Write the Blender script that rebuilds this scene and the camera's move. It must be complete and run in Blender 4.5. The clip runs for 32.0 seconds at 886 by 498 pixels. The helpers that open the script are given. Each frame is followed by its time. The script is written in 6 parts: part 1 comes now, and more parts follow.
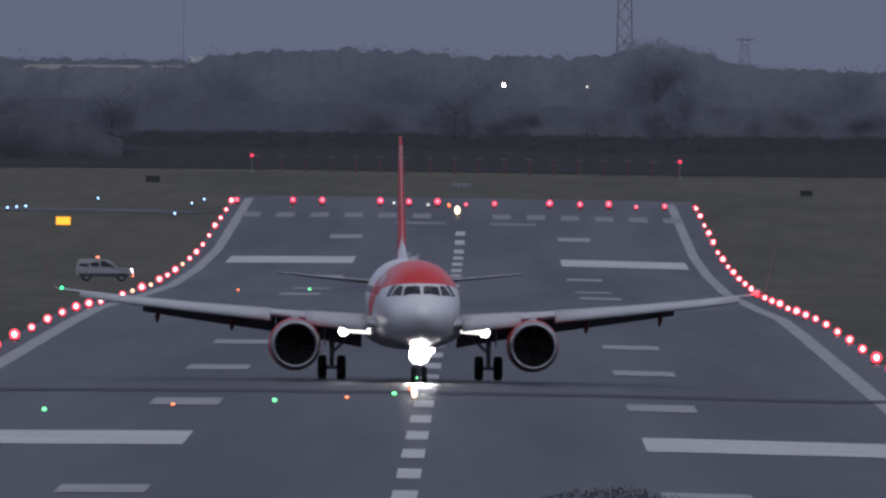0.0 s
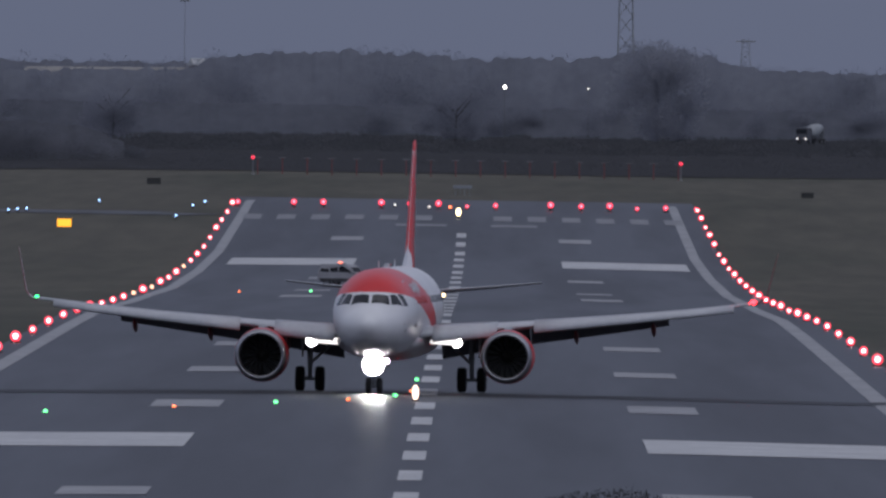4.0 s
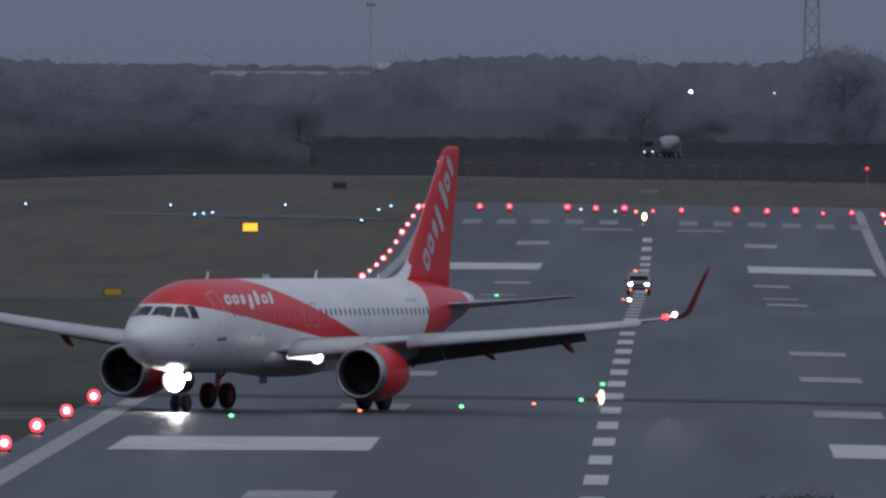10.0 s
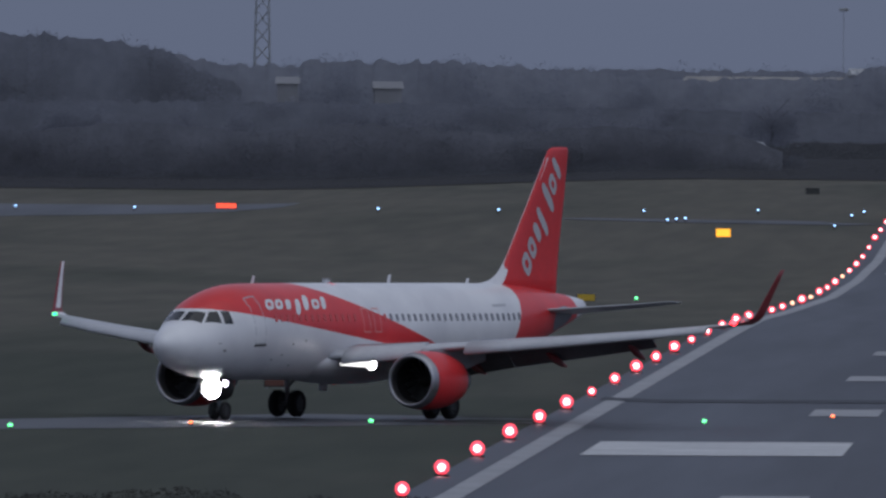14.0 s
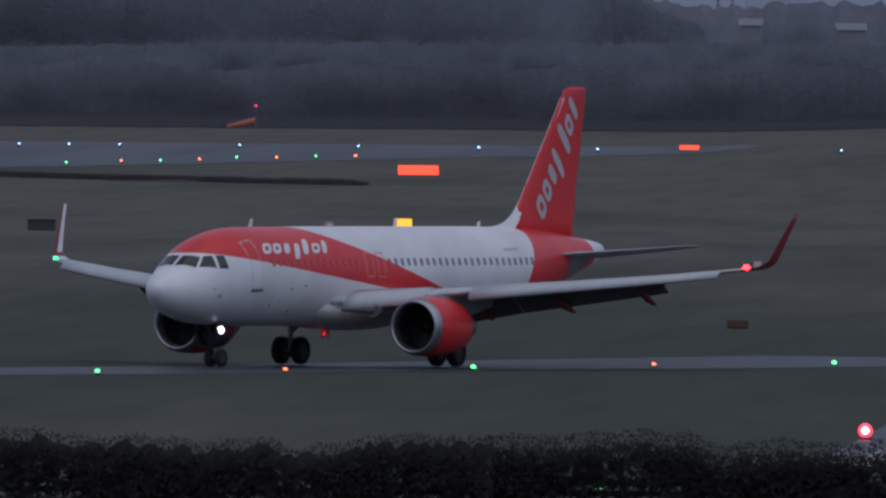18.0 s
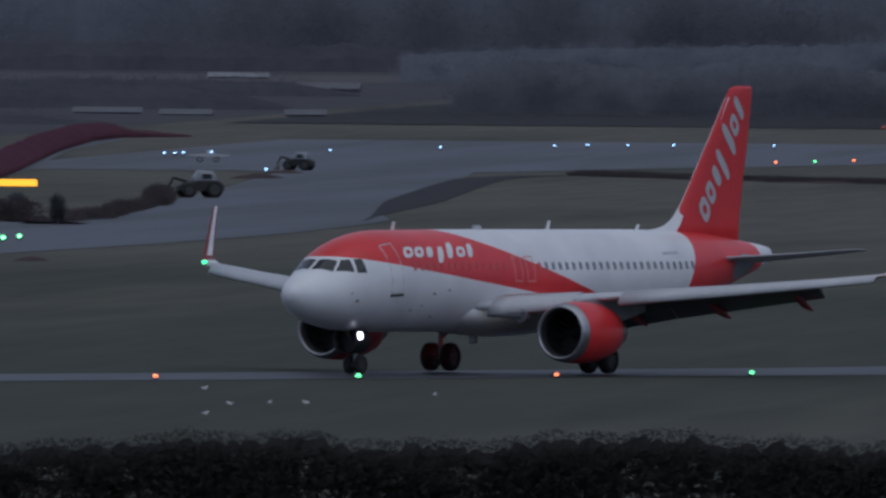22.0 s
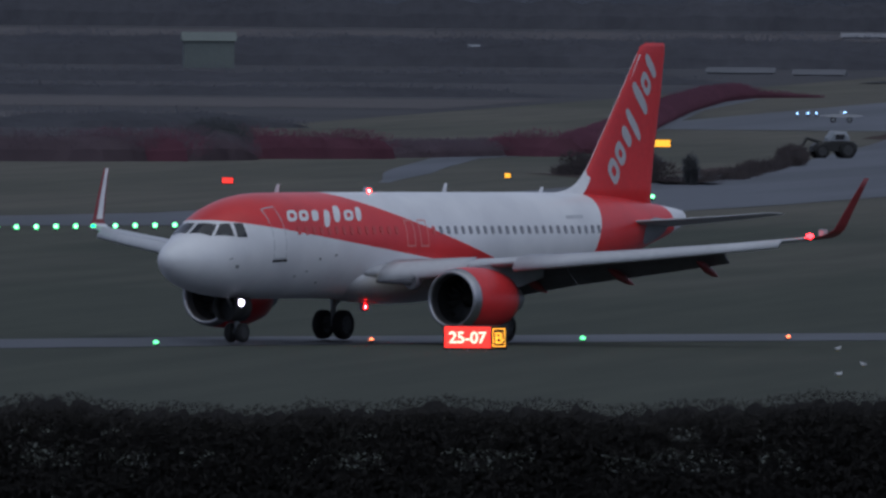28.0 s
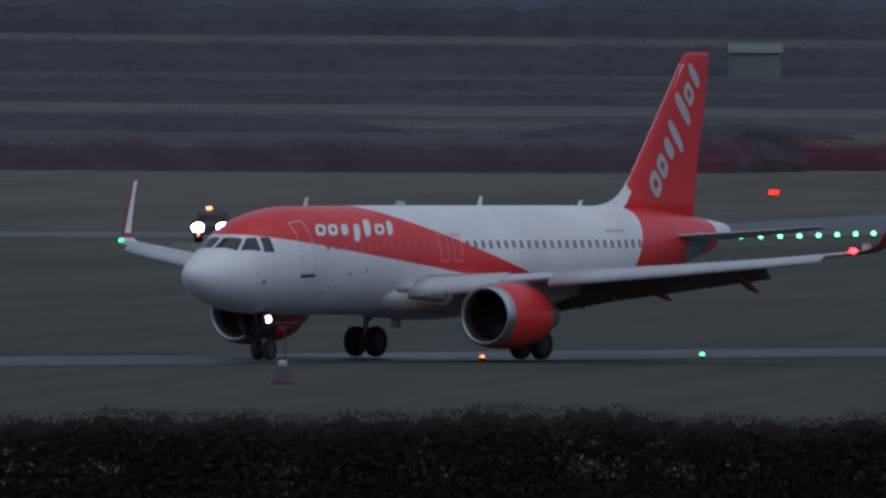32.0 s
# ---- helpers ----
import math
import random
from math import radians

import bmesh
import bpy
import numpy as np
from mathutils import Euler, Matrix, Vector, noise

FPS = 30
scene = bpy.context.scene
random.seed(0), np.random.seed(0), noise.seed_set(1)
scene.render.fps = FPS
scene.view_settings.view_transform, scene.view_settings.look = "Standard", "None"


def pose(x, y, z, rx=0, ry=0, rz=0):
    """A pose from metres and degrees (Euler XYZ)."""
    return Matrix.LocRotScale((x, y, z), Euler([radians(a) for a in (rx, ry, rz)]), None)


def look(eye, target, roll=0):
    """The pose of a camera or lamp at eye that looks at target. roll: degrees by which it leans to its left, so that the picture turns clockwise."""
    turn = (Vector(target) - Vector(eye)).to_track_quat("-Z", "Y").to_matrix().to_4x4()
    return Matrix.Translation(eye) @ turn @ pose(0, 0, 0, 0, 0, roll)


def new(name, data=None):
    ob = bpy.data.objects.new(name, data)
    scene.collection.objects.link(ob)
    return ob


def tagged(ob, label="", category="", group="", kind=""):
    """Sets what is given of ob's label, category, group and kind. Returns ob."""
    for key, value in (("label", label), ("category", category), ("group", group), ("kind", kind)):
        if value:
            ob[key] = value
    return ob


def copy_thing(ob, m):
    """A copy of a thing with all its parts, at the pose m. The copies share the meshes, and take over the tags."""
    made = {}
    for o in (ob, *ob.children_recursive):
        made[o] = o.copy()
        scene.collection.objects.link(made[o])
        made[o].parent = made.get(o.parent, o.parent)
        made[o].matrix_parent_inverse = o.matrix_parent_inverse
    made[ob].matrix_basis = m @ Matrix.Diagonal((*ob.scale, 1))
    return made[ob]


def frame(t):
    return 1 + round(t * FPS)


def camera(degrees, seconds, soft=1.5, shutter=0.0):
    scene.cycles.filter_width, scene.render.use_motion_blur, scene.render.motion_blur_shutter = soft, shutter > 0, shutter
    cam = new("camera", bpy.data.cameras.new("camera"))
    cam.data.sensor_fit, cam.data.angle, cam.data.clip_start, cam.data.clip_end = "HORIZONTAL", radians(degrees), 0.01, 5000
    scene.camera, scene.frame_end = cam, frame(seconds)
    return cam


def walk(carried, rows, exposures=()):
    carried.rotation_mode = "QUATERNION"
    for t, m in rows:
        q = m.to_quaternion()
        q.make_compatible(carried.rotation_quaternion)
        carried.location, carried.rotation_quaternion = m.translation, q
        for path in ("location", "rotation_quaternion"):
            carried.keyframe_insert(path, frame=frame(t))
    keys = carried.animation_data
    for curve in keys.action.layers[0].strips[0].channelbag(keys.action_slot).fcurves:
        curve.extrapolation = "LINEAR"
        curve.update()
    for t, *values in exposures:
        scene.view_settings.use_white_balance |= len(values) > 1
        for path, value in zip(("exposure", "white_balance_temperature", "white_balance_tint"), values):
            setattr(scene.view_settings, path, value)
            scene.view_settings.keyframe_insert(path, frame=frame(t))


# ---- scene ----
F_LENS = 51280.0          # metres of distance over metres of width, for one small unit of sight
EYE = Vector((0, 0, 14.8))
cam = camera(1.752, 32.0, soft=2.6, shutter=0.3)


def sight(u, v):
    """The camera on its stand, turned u to the side and v up (units of 1 / F_LENS)."""
    a = u / F_LENS
    return look(EYE, EYE + Vector((math.sin(a), math.cos(a), v / F_LENS)) * 1000, 0.5)


walk(cam, [(t, sight(u, v)) for t, u, v in [
    (0, -87.0, -306.2), (0.5, -87.1, -304.0), (1, -88.5, -303.3), (1.5, -88.7, -303.3), (2, -88.3, -303.2),
    (2.5, -88.3, -302.8), (3, -88.7, -303.5), (3.5, -88.8, -302.8), (5.5, -89.2, -303.0), (6, -88.0, -302.0),
    (6.5, -88.3, -304.7), (7, -88.3, -303.6), (7.5, -87.9, -302.5), (8, -86.8, -305.6), (8.5, -95.0, -299.7),
    (9, -233.6, -294.9), (9.5, -327.3, -301.4), (10, -418.0, -297.6), (10.5, -507.6, -295.7), (11, -566.9, -300.9),
    (11.5, -655.8, -304.5), (12, -786.9, -303.3), (12.5, -910.7, -301.0), (13, -1018.5, -303.7), (13.5, -1125.1, -301.4),
    (14, -1255.1, -295.1), (14.5, -1392.6, -290.2), (16.5, -1820.0, -389.9), (17, -1862.0, -400.1), (17.5, -1967.2, -404.5),
    (18, -2073.9, -405.3), (18.5, -2117.8, -402.7), (19, -2115.5, -390.4), (19.5, -2163.2, -362.3), (20, -2212.2, -388.6),
    (20.5, -2480.2, -395.6), (21, -2661.3, -407.6), (21.5, -2965.3, -388.4), (22, -3232.1, -412.7), (22.5, -3404.7, -428.6),
    (23, -3512.5, -473.5), (23.5, -3685.0, -525.8), (24, -3765.4, -581.6), (24.5, -3799.7, -598.1), (25, -3881.8, -581.0),
    (25.5, -3974.4, -559.8), (26, -4086.2, -560.9), (26.5, -4144.5, -527.5), (28.5, -4488.9, -492.3), (29, -4660.8, -502.8),
    (29.5, -4787.3, -495.6), (30, -4823.8, -500.2), (30.5, -4836.0, -509.4), (31, -4943.3, -489.0), (31.5, -5153.4, -477.9),
    (32, -5319.2, -479.6)]],
     exposures=[(0, 0.14, 6300, 14), (8.5, 0.14, 6300, 12), (12.0, 0.12, 6250, 10), (14.5, 0.12, 6100, 10), (17.0, 0.1, 6000, 12), (22.0, 0.06, 5980, 8), (32.0, 0.1, 5980, 8)])

# ---- light: an overcast winter dusk ----
world = bpy.data.worlds.new("dusk_sky")
scene.world = world
world.use_nodes = True
wn = world.node_tree.nodes
sky = wn.new("ShaderNodeTexSky")
sky.sky_type, sky.sun_disc = "NISHITA", False
sky.sun_elevation, sky.sun_rotation = radians(14), radians(150)
sky.air_density, sky.dust_density, sky.ozone_density = 1.0, 0.4, 5.0
# an even cloud deck lies before it: dull at the horizon, paler overhead
geo, sep = wn.new("ShaderNodeTexCoord"), wn.new("ShaderNodeSeparateXYZ")
deck, veil = wn.new("ShaderNodeValToRGB"), wn.new("ShaderNodeMix")
for el, (p, c) in zip((deck.color_ramp.elements[0], deck.color_ramp.elements[1], deck.color_ramp.elements.new(0.25)),
                      ((0.0, (0.98, 1.14, 1.76)), (1.0, (5.6, 6.1, 7.5)), (0.3, (3.1, 3.4, 4.5)))):
    el.position, el.color = p, (*c, 1)
veil.data_type = "RGBA"
veil.inputs[0].default_value = 0.94
for a, b in ((geo.outputs["Generated"], sep.inputs[0]), (sep.outputs["Z"], deck.inputs[0]), (sky.outputs[0], veil.inputs[6]), (deck.outputs[0], veil.inputs[7]), (veil.outputs[2], wn["Background"].inputs[0])):
    world.node_tree.links.new(a, b)
wn["Background"].inputs[1].default_value = 0.10
sun = new("sun", bpy.data.lights.new("sun", "SUN"))
sun.data.energy, sun.data.angle, sun.data.color = 0.8, radians(100), (0.95, 0.97, 1.0)
sun.matrix_world = look((100, -250, 600), (0, 0, 0))


# ---- materials ----
def node_mat(name):
    m = bpy.data.materials.new(name)
    m.use_nodes = True
    nt = m.node_tree
    return m, nt, nt.nodes["Principled BSDF"]


def noise_to(nt, scale, detail=4.0, coord="Object", along=1.0):
    """Noise of so many bumps per metre; along below 1 draws it out in y, as mowing, rolling and tyres do."""
    tc, no = nt.nodes.new("ShaderNodeTexCoord"), nt.nodes.new("ShaderNodeTexNoise")
    no.inputs["Scale"].default_value, no.inputs["Detail"].default_value = scale, detail
    if along == 1.0:
        nt.links.new(tc.outputs[coord], no.inputs["Vector"])
        return no
    mp = nt.nodes.new("ShaderNodeMapping")
    mp.inputs["Scale"].default_value = (1, along, 1)
    nt.links.new(tc.outputs[coord], mp.inputs["Vector"])
    nt.links.new(mp.outputs[0], no.inputs["Vector"])
    return no


def ramp_of(nt, source, stops):
    r = nt.nodes.new("ShaderNodeValToRGB")
    while len(r.color_ramp.elements) < len(stops):
        r.color_ramp.elements.new(0.5)
    for e, (p, c) in zip(r.color_ramp.elements, stops):
        e.position, e.color = p, (*c, 1)
    nt.links.new(source, r.inputs[0])
    return r


def mat(name, a, b=None, scale=1.0, fine=None, rough=0.7, metal=0.0, bump=0.0, wet=None, spec=0.5, along=1.0):
    """A surface between colours a and b, by coarse and fine noise (scale, fine: per metre)."""
    m, nt, p = node_mat(name)
    b = b or tuple(c * 0.75 for c in a)
    fine = fine or scale * 9
    n1, n2 = noise_to(nt, scale, along=along), noise_to(nt, fine, along=along)
    mix = nt.nodes.new("ShaderNodeMath")
    mix.operation = "MULTIPLY_ADD"
    mix.inputs[1].default_value = 0.45
    sc = nt.nodes.new("ShaderNodeMath")
    sc.operation, sc.inputs[1].default_value = "MULTIPLY", 0.55
    nt.links.new(n1.outputs[0], sc.inputs[0])
    nt.links.new(n2.outputs[0], mix.inputs[0])
    nt.links.new(sc.outputs[0], mix.inputs[2])
    r = ramp_of(nt, mix.outputs[0], [(0.36, b), (0.64, a)])
    nt.links.new(r.outputs[0], p.inputs["Base Color"])
    p.inputs["Metallic"].default_value = metal
    p.inputs["Roughness"].default_value = rough
    p.inputs["Specular IOR Level"].default_value = spec
    if wet is not None:
        rr = ramp_of(nt, n1.outputs[0], [(0.4, (wet,) * 3), (0.62, (rough,) * 3)])
        nt.links.new(rr.outputs[0], p.inputs["Roughness"])
    if bump:
        bu = nt.nodes.new("ShaderNodeBump")
        bu.inputs["Strength"].default_value, bu.inputs["Distance"].default_value = bump, 0.02
        nt.links.new(n2.outputs[0], bu.inputs["Height"])
        nt.links.new(bu.outputs[0], p.inputs["Normal"])
    return m


def soft_leaves(m, through_light=0.6):
    """Fine twigs share one mean facing, so that a thicket shades as one soft mass."""
    nt = m.node_tree
    v = nt.nodes.new("ShaderNodeCombineXYZ")
    v.inputs[0].default_value, v.inputs[1].default_value, v.inputs[2].default_value = 0.0, -0.5, 0.87
    p = nt.nodes["Principled BSDF"]
    nt.links.new(v.outputs[0], p.inputs["Normal"])
    tr, mx = nt.nodes.new("ShaderNodeBsdfTranslucent"), nt.nodes.new("ShaderNodeMixShader")
    nt.links.new(p.inputs["Base Color"].links[0].from_socket, tr.inputs["Color"])
    mx.inputs[0].default_value = through_light
    for a, b in ((p.outputs[0], mx.inputs[1]), (tr.outputs[0], mx.inputs[2]), (mx.outputs[0], nt.nodes["Material Output"].inputs[0])):
        nt.links.new(a, b)
    return m


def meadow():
    """Winter grass: green and straw-coloured patches, tufts and damp spots, paled far off for haze."""
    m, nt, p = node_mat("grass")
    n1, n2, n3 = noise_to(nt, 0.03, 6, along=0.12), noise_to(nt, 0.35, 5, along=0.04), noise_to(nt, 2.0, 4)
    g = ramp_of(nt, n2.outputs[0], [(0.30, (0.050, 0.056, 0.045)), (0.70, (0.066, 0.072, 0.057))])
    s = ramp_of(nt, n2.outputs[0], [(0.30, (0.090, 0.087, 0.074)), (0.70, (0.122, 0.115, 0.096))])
    # distance haze painted in: the paler straw colour takes over further out
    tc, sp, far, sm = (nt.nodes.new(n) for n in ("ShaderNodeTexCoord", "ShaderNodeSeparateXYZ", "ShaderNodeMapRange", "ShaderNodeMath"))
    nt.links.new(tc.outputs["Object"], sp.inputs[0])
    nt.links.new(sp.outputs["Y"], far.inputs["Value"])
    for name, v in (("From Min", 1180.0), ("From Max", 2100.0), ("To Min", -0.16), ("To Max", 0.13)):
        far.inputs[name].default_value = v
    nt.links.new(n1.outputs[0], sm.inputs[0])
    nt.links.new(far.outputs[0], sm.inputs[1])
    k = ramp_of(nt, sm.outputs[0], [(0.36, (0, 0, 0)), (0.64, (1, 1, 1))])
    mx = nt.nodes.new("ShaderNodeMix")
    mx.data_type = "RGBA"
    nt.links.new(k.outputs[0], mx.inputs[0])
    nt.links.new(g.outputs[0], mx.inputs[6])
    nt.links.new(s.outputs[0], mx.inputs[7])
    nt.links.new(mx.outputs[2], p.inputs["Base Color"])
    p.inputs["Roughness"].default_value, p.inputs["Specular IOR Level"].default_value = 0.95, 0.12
    bu = nt.nodes.new("ShaderNodeBump")
    bu.inputs["Strength"].default_value, bu.inputs["Distance"].default_value = 0.35, 0.05
    nt.links.new(n3.outputs[0], bu.inputs["Height"])
    nt.links.new(bu.outputs[0], p.inputs["Normal"])
    return m


def glow(name, colour, strength):
    m, nt, p = node_mat(name)
    p.inputs["Base Color"].default_value = (*[min(1, c * 0.6 + 0.1) for c in colour], 1)
    p.inputs["Roughness"].default_value = 0.2
    p.inputs["Emission Color"].default_value = (*colour, 1)
    p.inputs["Emission Strength"].default_value = strength
    return m


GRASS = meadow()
ASPHALT = mat("wet_asphalt", (0.030, 0.032, 0.040), (0.023, 0.024, 0.030), 0.12, 1.2, 0.48, wet=0.41, spec=0.22, along=0.02)
TAXI = mat("taxiway_asphalt", (0.050, 0.053, 0.062), (0.030, 0.032, 0.038), 0.10, 0.8, 0.55, wet=0.46, spec=0.30, along=0.03)
MARK = mat("worn_marking_paint", (0.62, 0.62, 0.62), (0.36, 0.36, 0.37), 0.25, 2.5, 0.5)
EDGE_MARK = mat("edge_marking_paint", (0.34, 0.34, 0.35), (0.22, 0.22, 0.23), 0.08, 1.2, 0.5)
WORN_MARK = mat("much_worn_marking_paint", (0.36, 0.36, 0.37), (0.20, 0.20, 0.21), 0.25, 2.5, 0.5)
FAINT_MARK = mat("nearly_worn_off_paint", (0.24, 0.24, 0.25), (0.13, 0.13, 0.14), 0.25, 2.5, 0.5)
WHITE = mat("white_aircraft_paint", (0.80, 0.80, 0.82), (0.72, 0.72, 0.75), 0.4, 5, 0.32)
GREY = mat("light_grey_paint", (0.53, 0.54, 0.57), (0.46, 0.47, 0.50), 0.5, 4, 0.4)
ORANGE = mat("orange_red_paint", (0.73, 0.038, 0.042), (0.62, 0.031, 0.036), 0.4, 5, 0.35)
DARK = mat("dark_interior", (0.012, 0.012, 0.014), (0.006, 0.006, 0.007), 2, 9, 0.6)
# blacker than any paint, so the drum's inside stays dark around the bulb
PITCH = mat("lightless_black_lining", (0.002, 0.002, 0.002), (0.001, 0.001, 0.001), 3, 20, 0.9, spec=0.0)
# the orange-red paint again, darkened for the shade on winglets and fairings
SHADED_RED = mat("red_paint_with_shade", (0.24, 0.022, 0.028), (0.19, 0.02, 0.025), 0.4, 5, 0.4)
RUBBER = mat("tyre_rubber", (0.02, 0.02, 0.021), (0.012, 0.012, 0.013), 3, 20, 0.85)
METAL = mat("bare_metal", (0.45, 0.45, 0.47), (0.36, 0.36, 0.39), 2, 14, 0.42, 1.0)
RIM = mat("dark_grey_wheel_rim", (0.07, 0.07, 0.072), (0.04, 0.04, 0.042), 3, 14, 0.6, 0.3)
STEEL = mat("galvanised_steel", (0.35, 0.36, 0.37), (0.26, 0.27, 0.28), 2, 14, 0.5, 0.8)
COCKPIT = mat("cockpit_glass", (0.03, 0.033, 0.04), (0.02, 0.022, 0.028), 1, 6, 0.08)
# grey paint with the shade under the wing put into its colour
SHADED_GREY = mat("grey_paint_with_shade", (0.15, 0.15, 0.17), (0.11, 0.11, 0.125), 0.6, 5, 0.5)
PLATE = mat("dull_tail_plate", (0.36, 0.37, 0.40), (0.26, 0.27, 0.30), 0.8, 6, 0.5)
PINK = mat("pale_pink_outline", (0.75, 0.30, 0.27), (0.66, 0.24, 0.22), 1, 8, 0.4)
WINDOW = mat("cabin_window_pane", (0.27, 0.275, 0.30), (0.20, 0.205, 0.23), 2, 9, 0.2)
# panes inside the red band, coloured close to it so they barely show
BAND_PANE = mat("red_window_pane", (0.62, 0.06, 0.055), (0.53, 0.05, 0.045), 2, 9, 0.3)
# TWIG to SCRUB: distance haze is mixed into these pale bluish colours
TWIG = soft_leaves(mat("hazed_winter_twigs", (0.33, 0.345, 0.41), (0.29, 0.305, 0.36), 0.05, 0.7, 0.9, spec=0.1))
TWIG_FAR = soft_leaves(mat("hazed_far_twigs", (0.32, 0.34, 0.41), (0.29, 0.31, 0.375), 0.02, 0.3, 0.9, spec=0.1))
TWIG_HAZE = soft_leaves(mat("palest_hazed_twigs", (0.46, 0.475, 0.54), (0.41, 0.425, 0.485), 0.02, 0.3, 0.9, spec=0.1), 0.75)
WOOD_DARK = soft_leaves(mat("hazed_dark_crowns", (0.255, 0.27, 0.322), (0.195, 0.206, 0.246), 0.07, 0.5, 0.9, spec=0.1))
WOOD_MASS = soft_leaves(mat("hazed_winter_crowns", (0.33, 0.347, 0.41), (0.255, 0.27, 0.322), 0.09, 0.55, 0.9, spec=0.1))
SCRUB = soft_leaves(mat("hazed_dark_scrub", (0.25, 0.259, 0.302), (0.18, 0.187, 0.22), 0.09, 0.6, 0.9, spec=0.1))
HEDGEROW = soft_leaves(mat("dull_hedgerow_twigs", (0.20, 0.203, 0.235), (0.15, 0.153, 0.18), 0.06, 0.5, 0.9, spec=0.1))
IVY = soft_leaves(mat("dark_evergreen_leaves", (0.145, 0.15, 0.162), (0.11, 0.114, 0.124), 0.1, 0.9, 0.85, spec=0.1))
HEDGE = soft_leaves(mat("dark_hedge_twigs", (0.082, 0.078, 0.076), (0.065, 0.062, 0.060), 0.3, 2, 0.95, spec=0.0), 0.6)
BARK = mat("grey_bark", (0.09, 0.08, 0.07), (0.05, 0.045, 0.04), 0.5, 6, 0.95)
DOGWOOD = soft_leaves(mat("crimson_dogwood_stems", (0.25, 0.108, 0.152), (0.195, 0.09, 0.125), 0.03, 0.3, 0.9, spec=0.1))
SOIL = mat("dug_soil", (0.075, 0.050, 0.046), (0.040, 0.030, 0.028), 0.2, 2, 0.95, bump=0.5, spec=0.1)
DULL_WOOD = soft_leaves(mat("dull_purple_stems", (0.215, 0.165, 0.195), (0.165, 0.13, 0.155), 0.03, 0.3, 0.9, spec=0.1))
SPOIL = soft_leaves(mat("brown_rank_growth", (0.125, 0.105, 0.105), (0.085, 0.075, 0.08), 0.2, 1.2, 0.9, spec=0.1))
LITTER = mat("dark_leaf_litter", (0.05, 0.05, 0.056), (0.037, 0.037, 0.042), 0.1, 1.0, 0.95, spec=0.1)
FIELD_A = mat("pale_stubble_field", (0.115, 0.106, 0.110), (0.092, 0.085, 0.089), 0.03, 0.5, 0.95, spec=0.1)
FIELD_B = mat("dull_winter_field", (0.080, 0.078, 0.086), (0.060, 0.060, 0.066), 0.02, 0.4, 0.95, spec=0.1)
WOOD = mat("dark_stained_wood", (0.022, 0.022, 0.022), (0.015, 0.015, 0.015), 1, 12, 0.9)
PALE = mat("pale_painted_sheet", (0.46, 0.47, 0.48), (0.38, 0.39, 0.41), 0.2, 2, 0.6)
TUNNEL = mat("dull_polythene", (0.115, 0.12, 0.138), (0.09, 0.094, 0.108), 0.1, 1, 0.6)
ROOF = mat("pale_sheet_roof", (0.30, 0.32, 0.35), (0.22, 0.24, 0.27), 0.1, 1.0, 0.5)
WALLS = mat("pale_render", (0.32, 0.31, 0.30), (0.24, 0.23, 0.23), 0.1, 1.0, 0.8)
YELLOW = mat("yellow_paint", (0.62, 0.42, 0.03), (0.5, 0.34, 0.03), 0.8, 8, 0.5)
BLACK = mat("black_paint", (0.02, 0.02, 0.02), (0.012, 0.012, 0.012), 1, 8, 0.5)
CASE = mat("dark_green_casing", (0.05, 0.053, 0.052), (0.035, 0.037, 0.037), 1, 8, 0.7)
L_RED = glow("red_lens_and_halo", (1.0, 0.05, 0.08), 1.7)
L_REDCORE = glow("red_lamp_glare_core", (1.0, 0.52, 0.52), 5.0)
L_ENDCORE = glow("end_lamp_glare_core", (1.0, 0.22, 0.30), 2.2)
L_GUARD = glow("pale_yellow_lamp_lens", (1.0, 0.74, 0.40), 5)
L_REDDIM = glow("dim_red_lamp_lens", (1.0, 0.035, 0.075), 1.5)
L_PINKISH = glow("pinkish_lamp_lens", (1.0, 0.70, 0.52), 2.6)
L_GREEN = glow("green_lamp_lens", (0.16, 1.0, 0.32), 2.3)
L_MINT = glow("green_lamp_glare_core", (0.55, 1.0, 0.75), 2.6)
L_WEAK = glow("weak_pale_amber_lens", (1.0, 0.50, 0.30), 2.2)
L_AMBER = glow("amber_lamp_lens", (1.0, 0.2, 0.07), 3)
L_BLUE = glow("blue_lamp_lens", (0.35, 0.6, 1.0), 3)
L_WHITE = glow("white_lamp_lens", (1.0, 0.93, 0.85), 12)
L_FAINT = glow("faint_white_lamp_lens", (1.0, 0.95, 0.86), 0.9)
L_LAND = glow("landing_lamp_lens", (1.0, 0.96, 0.90), 220)
L_HEAD = glow("headlamp_lens", (1.0, 0.84, 0.84), 30)
L_YDIM = glow("dim_yellow_border", (1.0, 0.42, 0.02), 1.6)
L_YSIGN = glow("lit_yellow_sign_face", (1.0, 0.45, 0.02), 1.3)
L_OSIGN = glow("lit_red_sign_face", (1.0, 0.028, 0.014), 1.25)
L_ORSIGN = glow("lit_orange_sign_face", (1.0, 0.085, 0.03), 1.2)
L_TEXT = glow("lit_white_lettering", (1.0, 0.62, 0.45), 1.9)
L_NAVR = glow("red_navigation_lens", (1.0, 0.02, 0.026), 9)
L_NAVG = glow("green_navigation_lens", (0.03, 1.0, 0.22), 4)
L_BEACON = glow("red_beacon_lens", (1.0, 0.0006, 0.0009), 1600)
L_BELLY = glow("red_belly_beacon_lens", (1.0, 0.0006, 0.0009), 700)
L_WING = glow("wing_lamp_lens", (1.0, 0.96, 0.90), 14)
